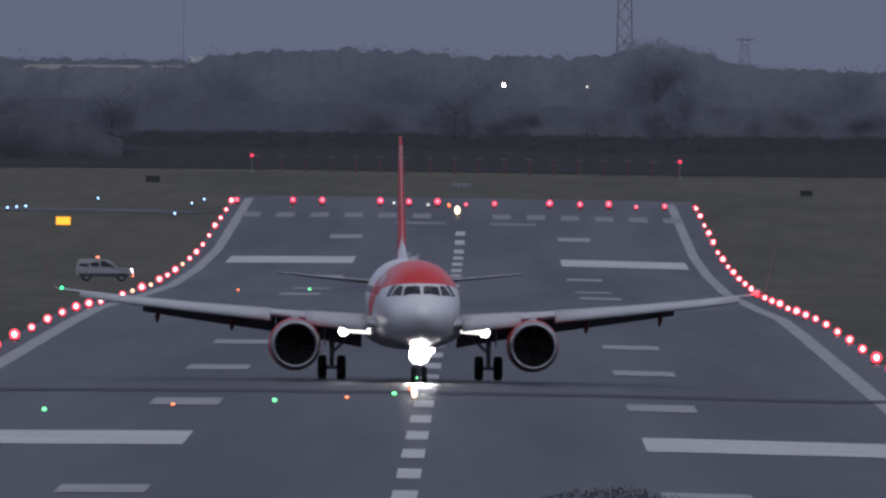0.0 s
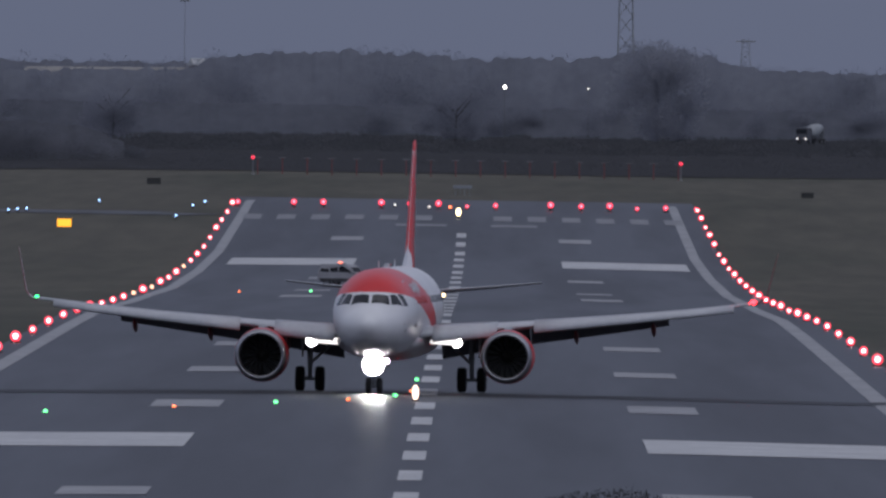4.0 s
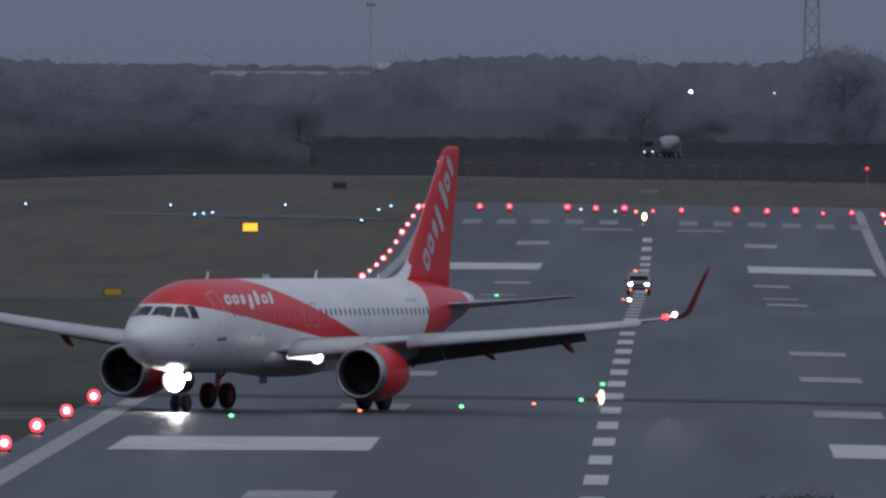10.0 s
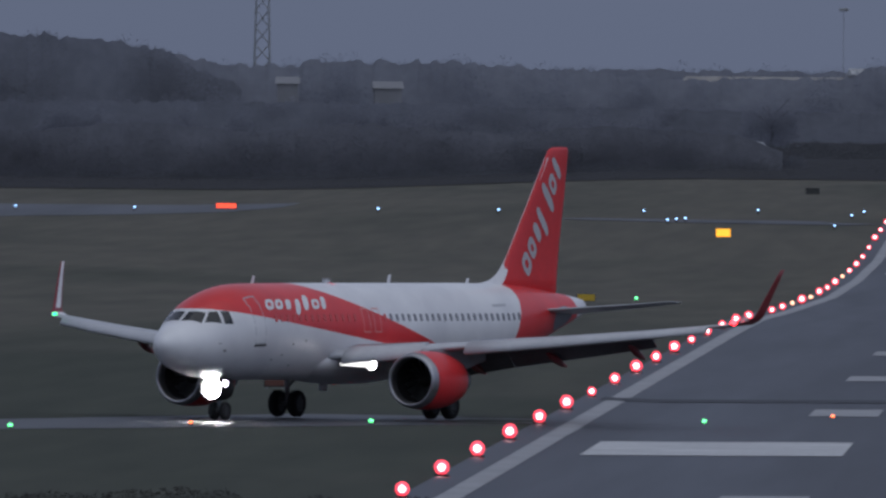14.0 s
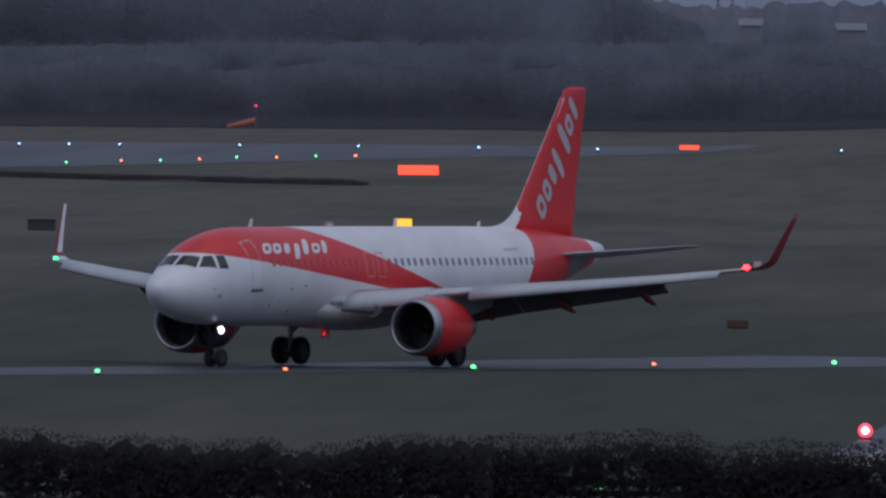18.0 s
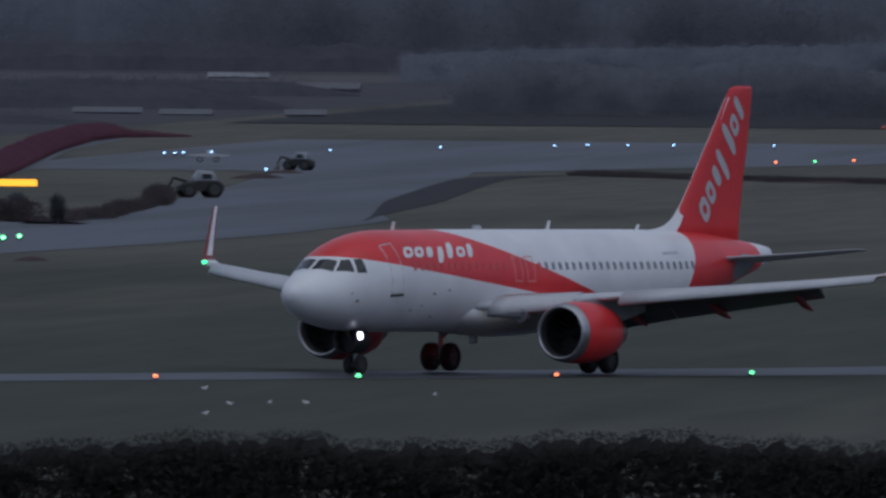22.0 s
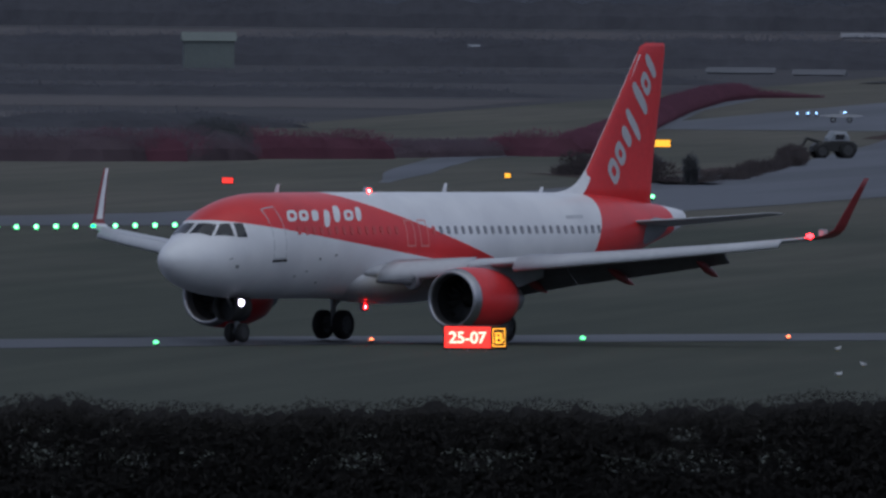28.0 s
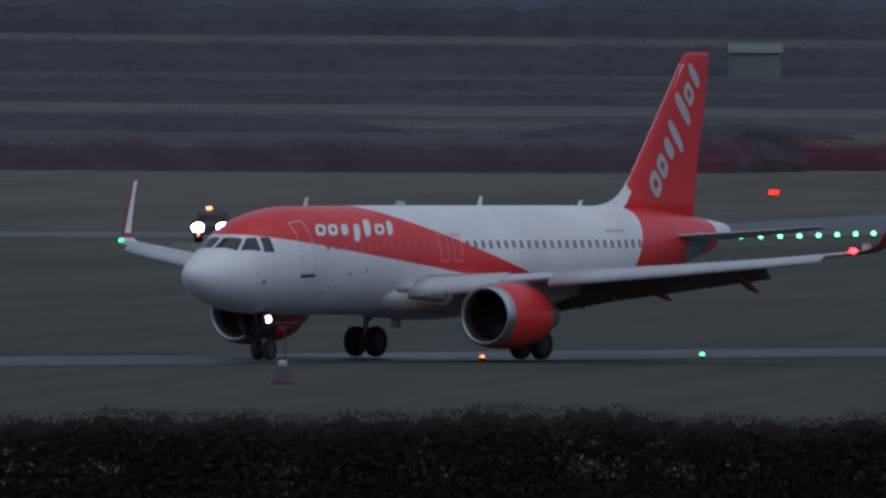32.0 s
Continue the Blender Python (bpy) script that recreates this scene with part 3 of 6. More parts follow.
                rim.append((w * math.copysign(abs(ca) ** 0.7, ca), hp * math.copysign(abs(sa) ** 0.7, sa)))
            f_ = [bm.verts.new(skin(s + e_ - 0.022 * q_, sx * (cp + q_), 0.02)) for e_, q_ in rim]
            i_ = [bm.verts.new(skin(s + (e_ - 0.022 * q_) * hole, sx * (cp + q_ * hole), 0.021)) for e_, q_ in rim]
            for i in range(20):
                j = (i + 1) % 20
                bm.faces.new((f_[i], f_[j], i_[j], i_[i]))
            if not hole:
                bmesh.ops.remove_doubles(bm, verts=bm.verts[:], dist=0.0005)
            part("white_mark", bm, WHITE, plane, "plain white mark on the red band")
        # small dark registration bar near the tail
        bm = bmesh.new()
        skin_patch(bm, [(26.1, sx * 57), (27.4, sx * 57), (27.4, sx * 61), (26.1, sx * 61)], 0.013, 4)
        part("registration_bar", bm, GREY, plane, "plain grey bar")
    # antennas on the crown
    for s, h in ((7.6, 0.34), (19.6, 0.36), (26.6, 0.2)):
        bm = bmesh.new()
        loft(bm, [[Vector((17.7 - s - u, t, z)) for u, t in ((0, 0), (0.15, 0.03), (0.34, 0), (0.15, -0.03))] if z < 5.9 else [Vector((17.7 - s - 0.2 - u * 0.5, t * 0.6, z)) for u, t in ((0, 0), (0.2, 0.03), (0.45, 0), (0.2, -0.03))] for z in (5.78, 5.84 + h)])
        part("blade_antenna", bm, WHITE, plane)
    # wings
    for s, side in ((1, "left"), (-1, "right")):
        bm = bmesh.new()
        loft(bm, [foil(le, ch, th) for le, ch, th in wing_sections(s)])
        wing = smooth_all(part("wing", bm, GREY, plane, "light grey wing"))
        # slats and flaps, set out a little
        for y0, y1, name in ((2.3, 5.2, "slat"), (6.9, 16.0, "slat")):
            bm = bmesh.new()
            sec = []
            for y in np.linspace(y0, y1, 6):
                st_, z, ch = (float(np.interp(y, (2.2, 4.2, 6.5, 10, 14, 16.75), v)) for v in ((11.75, 12.9, 14.2, 16.1, 18.25, 19.85), (2.72, 2.92, 3.14, 3.46, 3.88, 4.2), (7.0, 5.8, 4.7, 3.5, 2.4, 1.75)))
                c2 = 0.16 * ch + 0.18
                sec.append([Vector((17.7 - st_ + 0.3 - u * c2, s * y, z - 0.20 + v * c2)) for u, v in ((0, -0.08), (0.12, 0.2), (0.5, 0.44), (1.0, 0.54), (0.6, 0.2), (0.2, -0.18))])
            loft(bm, sec)
            smooth_all(part(name, bm, GREY, wing, "extended pale grey slat"))
        for y0, y1 in ((2.3, 6.47), (6.5, 12.9)):
            bm = bmesh.new()
            sec = []
            for y in np.linspace(y0, y1, 5):
                te, z, ch = (float(np.interp(y, (2.2, 4.2, 6.5, 10, 14), v)) for v in ((18.75, 18.7, 18.9, 19.6, 20.5), (2.72, 2.92, 3.14, 3.46, 3.88), (7.0, 5.8, 4.7, 3.5, 2.3)))
                c2 = 0.21 * ch + 0.22
                sec.append([Vector((17.7 - te + 0.3 - u * c2 * 0.78, s * y, z - 0.06 - u * c2 * 0.68 + v)) for u, v in ((0, 0), (0.3, 0.09), (1, 0.0), (0.4, -0.06))])
            loft(bm, sec)
            part("flap", bm, SHADED_GREY, wing, "lowered grey flap, under-wing shade painted in")
        for y, L in ((4.9, 1.9), (8.6, 1.9), (12.2, 1.6)):
            te, z = float(np.interp(y, (2.2, 6.5, 10, 14), (18.7, 18.9, 19.6, 20.5))), float(np.interp(y, (2.2, 6.5, 10, 14), (2.72, 3.14, 3.46, 3.88)))
            bm = bmesh.new()
            loft(bm, [[(17.7 - te + 0.9 - u * L, s * y + 0.13 * r * math.cos(a), z - 0.42 - 0.62 * u + 0.2 * r * math.sin(a)) for a in [2 * math.pi * k / 10 for k in range(10)]]
                      for u, r in ((0, 0.05), (0.15, 0.6), (0.4, 1), (0.7, 0.8), (0.9, 0.4), (1, 0.05))])
            smooth_all(part("flap_track_fairing", bm, SHADED_RED, wing, "small tapered red fairing, shade painted in"))
        # sharklet
        bm = bmesh.new()
        rings = []
        for k in range(9):
            a = k / 8
            bend = min(1, a / 0.4)
            yy = 16.75 + 0.72 * math.sin(bend * radians(75)) + max(0, a - 0.4) * 0.75
            zz = 4.2 + 0.55 * (1 - math.cos(bend * radians(75))) + max(0, a - 0.4) * 3.3
            ang = bend * radians(78)
            ch = lerp_table(a, (0, 0.35, 1), (1.7, 0.82, 0.36))
            le = 17.7 - (19.85 + 2.5 * a ** 1.15) - 0.7 * (1.7 - 1.2 * a - ch)
            rings.append([Vector((p.x, s * (yy - (p.z) * math.sin(ang)), zz + p.z * math.cos(ang))) for p in foil((le, 0, 0), ch, 0.06, 8, 1.0)])
        loft(bm, rings)
        sh = smooth_all(part("winglet", bm, SHADED_RED, wing, "upswept red winglet, shade painted in, with a pale stripe inside"))
        sh.data.materials.append(WHITE)
        for i, f in enumerate(sh.data.polygons):
            if i < 128 and i % 16 < 8 and (i < 32 and s < 0 or 3 <= i % 16 < 6 and i >= 48):
                f.material_index = 1
        bm = bmesh.new()
        add_ball(bm, 17.7 - 20.15, s * 16.85, 4.3, 0.15 if s > 0 else 0.085, 12, 8, 1.3, 1, 0.8)
        part("navigation_light", bm, L_NAVR if s > 0 else L_NAVG, wing, "glowing red light" if s > 0 else "glowing green light")
        # engine
        eng = root("engine", "orange-red jet engine with a polished intake ring", "")
        del eng["label"]
        eng.parent = plane
        yc, zc = s * 5.75, 1.72

        def ring(x, r, n=40, dz=0.0):
            return [(x, yc + r * math.cos(2 * math.pi * k / n), zc + dz + r * math.sin(2 * math.pi * k / n)) for k in range(n)]
        bm = bmesh.new()
        loft(bm, [ring(5.78, 1.215), ring(5.4, 1.25), ring(4.8, 1.27), ring(4.2, 1.25), ring(3.6, 1.17), ring(3.1, 1.06), ring(2.75, 0.97), ring(2.75, 0.93), ring(3.2, 0.95)], cap=False)
        smooth_all(part("cowling", bm, ORANGE, eng, "orange-red engine cowling"))
        bm = bmesh.new()
        loft(bm, [ring(5.78, 1.213), ring(6.02, 1.17), ring(6.15, 1.11), ring(6.19, 1.05), ring(6.15, 1.0), ring(6.0, 0.965), ring(5.7, 0.95)], cap=False)
        smooth_all(part("intake_ring", bm, METAL, eng, "polished metal intake ring"))
        bm = bmesh.new()
        loft(bm, [ring(5.7, 0.949), ring(5.0, 0.97), ring(4.6, 0.98)], cap=False)
        loft(bm, [ring(4.6, 0.98), ring(4.6, 0.02)], cap=False)
        part("intake_duct", bm, DARK, eng, "dark intake duct")
        for k in range(18):
            a = 2 * math.pi * k / 18
            bm = bmesh.new()
            v = [bm.verts.new((x, yc + r * math.cos(a + t), zc + r * math.sin(a + t))) for x, r, t in ((4.95, 0.3, 0), (4.75, 0.3, 0.22), (4.7, 0.95, 0.32), (4.98, 0.95, 0.12))]
            bm.faces.new(v)
            bmesh.ops.solidify(bm, geom=bm.faces[:], thickness=0.015)
            part("fan_blade", bm, STEEL, eng)
        bm = bmesh.new()
        loft(bm, [ring(5.35, 0.01, 16), ring(5.2, 0.12, 16), ring(4.95, 0.25, 16), ring(4.7, 0.31, 16)], cap=False)
        smooth_all(part("spinner", bm, BLACK, eng))
        bm = bmesh.new()
        loft(bm, [ring(3.0, 0.72), ring(2.3, 0.66), ring(1.7, 0.5), ring(1.7, 0.4), ring(1.2, 0.2), ring(0.9, 0.02)], cap=False)
        smooth_all(part("exhaust_cone", bm, STEEL, eng))
        bm = bmesh.new()
        loft(bm, [[(x, yc + yy * w, z) for yy, z in ((-1, z0), (1, z0), (1, z1), (-1, z1))] for x, w, z0, z1 in ((5.3, 0.05, 2.85, 2.93), (4.4, 0.2, 2.5, 3.06), (3.2, 0.24, 2.3, 3.12), (1.6, 0.22, 2.2, 2.95), (-0.4, 0.05, 2.55, 2.85))])
        part("pylon", bm, PLATE, eng)
        LANDING.append(lamp_in_housing(plane, "landing_light", 17.7 - 12.3, s * 3.4, 2.38, 0.24, L_WING, 0.4, SHADED_GREY))
        # glowing strip added for the wing root that the lamp lights, shut at its back
        mount = new("lit_root_mount", None)
        mount.parent = plane
        mount.matrix_basis = pose(17.7 - 11.95, s * 2.72, 2.40, 0, 0, s * 30)
        bm = bmesh.new()
        arc = [radians(-80 + 160 * k / 10) for k in range(11)]
        loft(bm, [[(r * math.cos(a), y, r * math.sin(a)) for a in arc] for y, r in ((-0.6, 0.05), (-0.5, 0.08), (0.1, 0.12), (0.75, 0.16))], close=False, cap=False)
        lit_strip = smooth_all(part("lit_root_strip", bm, L_ROOT_GLOW, mount, "glowing strip for the lamp-lit wing root"))
        bm = bmesh.new()
        arc = [radians(75 + 210 * k / 12) for k in range(13)]
        loft(bm, [[(r * math.cos(a), y, r * math.sin(a)) for a in arc] for y, r in ((-0.62, 0.052), (-0.5, 0.083), (0.1, 0.124), (0.76, 0.164))], close=False, cap=False)
        part("strip_back", bm, SHADED_GREY, lit_strip)
        LANDING.append(lit_strip)
    # tail: height, leading edge, chord, thickness
    FIN = ((5.1, 28.9, 6.0, 0.085), (6.0, 29.55, 5.4, 0.085), (7.5, 30.75, 4.4, 0.09), (9.5, 32.35, 3.2, 0.09), (11.3, 33.75, 2.08, 0.09), (11.62, 34.0, 1.85, 0.08), (11.76, 34.4, 1.35, 0.05))
    bm = bmesh.new()
    rings = []
    for z, le, ch, th in FIN:
        rings.append([Vector((p.x, p.z, z)) for p in foil((17.7 - le, 0, 0), ch, th, 10, 1.0)])
    loft(bm, rings)
    fin = smooth_all(part("tail_fin", bm, ORANGE, plane, "orange-red tail fin"))
    bm = bmesh.new()
    loft(bm, [[Vector((17.7 - le + 0.03, 0, z)), Vector((17.7 - le - w, 0.02 + w * 0.26, z)), Vector((17.7 - le - w, -0.02 - w * 0.26, z))] for z, le, w in ((5.3, 29.04, 0.34), (6.0, 29.55, 0.3), (7.5, 30.75, 0.30), (9.5, 32.35, 0.26), (11.3, 33.75, 0.20))])
    part("fin_leading_edge", bm, WHITE, fin, "pale leading edge")
    bm = bmesh.new()
    loft(bm, [[Vector((17.7 - s, 0, z + 0.02)), Vector((17.7 - s, w, z - 0.5)), Vector((17.7 - s, -w, z - 0.5))] for s, z, w in ((27.7, 5.79, 0.12), (28.2, 5.83, 0.17), (28.7, 5.91, 0.21), (29.1, 6.03, 0.24), (29.45, 6.2, 0.25), (29.75, 6.42, 0.24), (30.05, 6.70, 0.19), (30.3, 6.95, 0.12), (30.5, 7.12, 0.03))])
    part("dorsal_fillet", bm, WHITE, fin, "white fillet")
    # plain white shapes up the fin in place of the airline's mark
    for sy in (1, -1):
        for u_, ha, hb, ob_, hole in ((0.0, 0.38, 0.50, 0, 0.40), (0.17, 0.34, 0.48, 0, 0.36), (0.335, 0.24, 0.48, 0, 0), (0.475, 0.20, 0.80, -0.16, 0),
                                      (0.70, 0.23, 0.80, 0.02, 0), (0.845, 0.33, 0.46, 0, 0.38), (1.0, 0.20, 0.58, 0.1, 0)):
            cs, cz_ = 31.85 + 2.9 * u_ - 0.75 * ob_, 6.66 + 4.12 * u_ + 0.66 * ob_
            bm = bmesh.new()

            def on_fin(pa, pb, cs=cs, cz=cz_):
                """A point beside the fin's skin: pa along the line of marks, pb across it."""
                st_, z_ = cs + 0.57 * pa - 0.78 * pb, cz + 0.82 * pa + 0.62 * pb
                le_, ch_, th_ = (float(np.interp(z_, [r[0] for r in FIN], [r[i] for r in FIN])) for i in (1, 2, 3))
                u = min(1, max(0.001, (st_ - le_) / ch_))
                t_ = th_ * ch_ * 1.485 * (0.9 * math.sqrt(u) - 0.36 * u - 1.05 * u * u + 0.51 * u ** 3)
                return 17.7 - st_, sy * (max(t_, 0.004 * ch_) + 0.014), z_
            rim = []
            for i in range(20):
                a = 2 * math.pi * i / 20
                ca, sa = math.cos(a), math.sin(a)
                rim.append((ha * math.copysign(abs(ca) ** 0.7, ca) + 0.16 * hb * sa, hb * math.copysign(abs(sa) ** 0.7, sa)))
            f_ = [bm.verts.new(on_fin(*q)) for q in rim]
            i_ = [bm.verts.new(on_fin(q[0] * hole, q[1] * hole)) for q in rim]
            for i in range(20):
                j = (i + 1) % 20
                bm.faces.new((f_[i], f_[j], i_[j], i_[i]))
            if not hole:
                bmesh.ops.remove_doubles(bm, verts=bm.verts[:], dist=0.0005)
            bmesh.ops.recalc_face_normals(bm, faces=bm.faces[:])
            part("white_mark", bm, GREY, fin, "plain white mark on the fin")
    for s in (1, -1):
        bm = bmesh.new()
        loft(bm, [[Vector((p.x, p.y, p.z + (p.x - (17.7 - st_ - 0.5 * ch)) * 0.05)) for p in foil((17.7 - st_, s * y, z), ch, 0.06, 10, 1.0)] for y, st_, z, ch in ((0.3, 31.2, 4.5, 3.8), (1.2, 31.75, 4.58, 3.3), (4, 33.15, 4.82, 2.1), (5.95, 34.1, 5.02, 1.2), (6.1, 34.4, 5.04, 0.8))])
        smooth_all(part("tailplane", bm, GREY, plane, "light grey tailplane"))
        # bare plate round the tailplane's root
        bm = bmesh.new()
        rings = [[skin(33.75 + 1.15 * q * math.cos(2 * math.pi * k / 24), s * (102 + 31 * q * math.sin(2 * math.pi * k / 24)), 0.012) for k in range(24)] for q in (1.0, 0.75, 0.5, 0.25, 0.02)]
        loft(bm, rings, cap=False)
        smooth_all(part("root_plate", bm, PLATE, plane, "grey metal plate round the tailplane root"))
    # landing gear
    for x, ys, r, w, top, dy in ((0, (3.8, -3.8), 0.585, 0.42, 2.7, 0.465), (12.64, (0,), 0.39, 0.24, 2.0, 0.26)):
        for y in ys:
            gear = new("main_gear" if x == 0 else "nose_gear", None)
            gear.parent = plane
            bm = bmesh.new()
            add_tube(bm, (x, y, r), (x, y, top), 0.1, 0.16, 12)
            add_tube(bm, (x, y - dy, r), (x, y + dy, r), 0.09, 0.09, 10)
            add_tube(bm, (x, y, r + 0.7), (x + (1.0 if x else 0), y * (1 if x else 0.6), top), 0.07, 0.07, 8)
            part("strut", bm, STEEL, gear)
            bm = bmesh.new()
            add_box(bm, x, y + (0.35 if x == 0 and y > 0 else -0.35 if x == 0 else 0), top - 0.65, 1.0 if x == 0 else 0.6, 0.05 if x == 0 else 0.5, 0.9 if x == 0 else 0.2, 0.02)
            part("gear_door", bm, WHITE if x == 0 else GREY, gear)
            for q in (-1, 1):
                wh = new("wheel", None)
                wh.parent = gear
                wh.matrix_basis = pose(x, y + q * dy, r)
                bm = bmesh.new()
                prof = ((-0.5, 0.62), (-0.5, 0.86), (-0.36, 0.97), (-0.15, 1.0), (0.15, 1.0), (0.36, 0.97), (0.5, 0.86), (0.5, 0.62))
                loft(bm, [[(r * rr * math.cos(2 * math.pi * k / 24), w * a, r * rr * math.sin(2 * math.pi * k / 24)) for k in range(24)] for a, rr in prof], cap=False)
                smooth_all(part("tyre", bm, RUBBER, wh))
                bm = bmesh.new()
                add_tube(bm, (0, -w * 0.42, 0), (0, w * 0.42, 0), r * 0.62, r * 0.62, 16)
                for k in range(6):
                    a = 2 * math.pi * k / 6
                    add_tube(bm, (r * 0.4 * math.cos(a), -w * 0.5, r * 0.4 * math.sin(a)), (r * 0.4 * math.cos(a), w * 0.5, r * 0.4 * math.sin(a)), r * 0.08, r * 0.08, 6)
                part("rim", bm, RIM, wh)
                WHEELS.append((wh, r, (x, y + q * dy)))
    # lamps on the nose gear: the strong one turns away once clear of the runway, the taxi lamp stays
    # takeoff lens and drum are oversized, so the disc includes the lamp's glare
    LANDING.append(lamp_in_housing(plane, "takeoff_light", 12.95, 0.0, 1.38, 0.46, L_LAND, 1.2))
    lamp_in_housing(plane, "taxi_light", 13.25, 0.6, 1.56, 0.15, L_TAXI, 0.15, dome=0.45)
    # plate added to stop the taxi lamp from lighting the belly above it
    bm = bmesh.new()
    add_box(bm, 13.42, 0.6, 1.77, 0.5, 0.5, 0.02, 0.005)
    part("lamp_light_block", bm, BLACK, plane, "thin dark plate added to keep lamp light off the nose")
    # flashing lamps: a bright bulb in a small turning drum with one slot
    def slotted_lamp(name, x, y, z, r, h, bulb, lens, label, half=26):
        ob = new(name, None)
        ob.parent = plane
        ob.matrix_basis = pose(x, y, z)
        bm = bmesh.new()
        arc = [radians(half + (360 - 2 * half) * k / 20) for k in range(21)]
        loft(bm, [[(q * math.cos(a), q * math.sin(a), zz) for a in arc] for q, zz in ((0.01, h), (r, h), (r * 1.08, h), (r * 1.08, -h), (r, -h), (0.01, -h))], close=False, cap=False)
        loft(bm, [[(r * math.cos(a), r * math.sin(a), zz) for a in arc] for zz in (-h, h)], close=False, cap=False)
        for s in (-1, 1):
            add_tube(bm, (0, 0, s * h), (0, 0, s * (h + 0.03)), r * 1.08, r * 1.08, 20)
        part("liner", bm, PITCH, ob)
        bm = bmesh.new()
        loft(bm, [[(r * 1.12 * math.cos(a), r * 1.12 * math.sin(a), zz) for a in arc] for zz in (-h * 1.1, h * 1.1)], close=False, cap=False)
        for s in (-1, 1):
            add_tube(bm, (0, 0, s * (h + 0.03)), (0, 0, s * (h + 0.05)), r * 1.14, r * 1.1, 20)
        part("drum", bm, GREY, ob, "small slotted drum")
        bm = bmesh.new()
        add_ball(bm, 0, 0, 0, bulb, 12, 8)
        part("bulb", bm, lens, ob, label)
        return ob

    for x, z, nm in ((3.4, 5.89, "top_beacon"), (3.6, 1.34, "belly_beacon")):
        BEACONS.append(slotted_lamp(nm, x, 0, z, 0.16, 0.1, 0.09, L_BEACON if z > 3 else L_BELLY, "bright red beacon bulb", 10))
        bm = bmesh.new()
        add_tube(bm, (x, 0, z - 0.22 if z > 3 else z + 0.14), (x, 0, z - 0.14 if z > 3 else z + 0.22), 0.22, 0.18, 14)
        part("beacon_base", bm, GREY, plane)
    st_ = slotted_lamp("strobe_light", -3.25, 16.95, 4.42, 0.16, 0.11, 0.08, L_STROBE, "bright white strobe bulb", 11)
    STROBES.append(st_)
    return plane


STROBES = []
LANDING, WHEELS, BEACONS = [], [], []
airliner = build_airliner()


# ---- lights set in the ground and on short stems ----
def lamp(name, label, lens_mat, r, stem, group, body=BLACK, squash=1.0, core=None):
    ob = root(name, label, "airfield light", group)
    bm = bmesh.new()
    add_tube(bm, (0, 0, -0.02), (0, 0, 0.05), r * 1.1, r * 0.95, 12)
    if stem > 0.06:
        add_tube(bm, (0, 0, 0.05), (0, 0, stem), 0.05, 0.05, 8)
    add_tube(bm, (0, 0, stem - 0.04), (0, 0, stem + 0.02), r * 0.8, r * 0.95, 12)
    part("base", bm, body, ob)
    bm = bmesh.new()
    add_ball(bm, 0, 0, stem + r * squash, r, 14, 10, 1, 1, squash)
    lens = smooth_all(part("lens", bm, lens_mat, ob, "glowing lens"))
    # a pale core before the wide coloured lens imitates glare with its halo
    if core is not None:
        bm = bmesh.new()
        add_ball(bm, 0, -r * 0.75, stem + r * squash, r * 0.52, 12, 8)
        smooth_all(part("glare_core", bm, core, lens))
    ob["lens_height"] = stem + r * squash + 0.05
    return ob


def put(ob, places, spread=0.0):
    """The thing at the first place, copies at the others: (x, y). spread: by how much their sizes differ."""
    rng = random.Random(5)
    up = ob["lens_height"]
    del ob["lens_height"]
    for i, p in enumerate(places):
        # the places name where the line of sight through the lens meets the ground
        k = 1.0
        while up < 1.5 and k > 0.9 and gz(p[0] * k, p[1] * k) + up - EYE.z > k * (gz(p[0], p[1]) - EYE.z):
            k -= 0.0005
        p = (p[0] * k, p[1] * k)
        m = pose(p[0], p[1], gz(p[0], p[1]) + 0.05) @ Matrix.Scale(1 + rng.uniform(-spread, spread), 4)
        if i == 0:
            ob.matrix_basis = m
        else:
            copy_thing(ob, m)


edge_rows, weak_rows = [], []
for x in (-26.4, 20.6):
    for k in range(34):
        y = 1042 + 57.2 * k
        if y < 2950:
            (weak_rows if x < 0 and k in (19, 21, 25) else edge_rows).append((x - 0.5 * ease(2000, 1000, y) * (1 if x < 0 else -0.5), y))
put(lamp("runway_edge_light", "weak pale amber runway edge light on a short stem", L_WEAK, 0.15, 0.06, "runway edge lights"), weak_rows)
put(lamp("runway_edge_light", "glowing red runway edge light on a short stem", L_RED, 0.245, 0.06, "runway edge lights", core=L_REDCORE), edge_rows, 0.2)
put(lamp("runway_end_light", "dim red light across the runway end", L_REDDIM, 0.24, 0.2, "runway end lights", core=L_ENDCORE),
    [(x, 2945) for x in (-26.0, -20.3, -17.3, -11.4, -8.5, -5.6, -2.7, 0.2, 5.8, 8.9, 11.8, 14.6, 17.5, 20.6)], 0.3)
put(lamp("approach_light", "small dim red light on a thin post", L_REDDIM, 0.2, 1.7, "approach lights", STEEL), [(-27.7, 3330), (21.5, 3330)])
put(lamp("centre_light", "green lamp of the taxiway centre line", L_GREEN, 0.11, 0.02, "taxiway centre lights", squash=0.8),
    [(-19.6, 1272), (-9.8, 1313), (-4.5, 1348), (-3.7, 1420), (-33.6, 1248.5), (-48.1, 1221.5), (-62.6, 1195), (-77.4, 1172.5), (-92.5, 1153.5), (-107.2, 1128), (-13.9, 2211), (-40.5, 905), (-30.5, 872)])
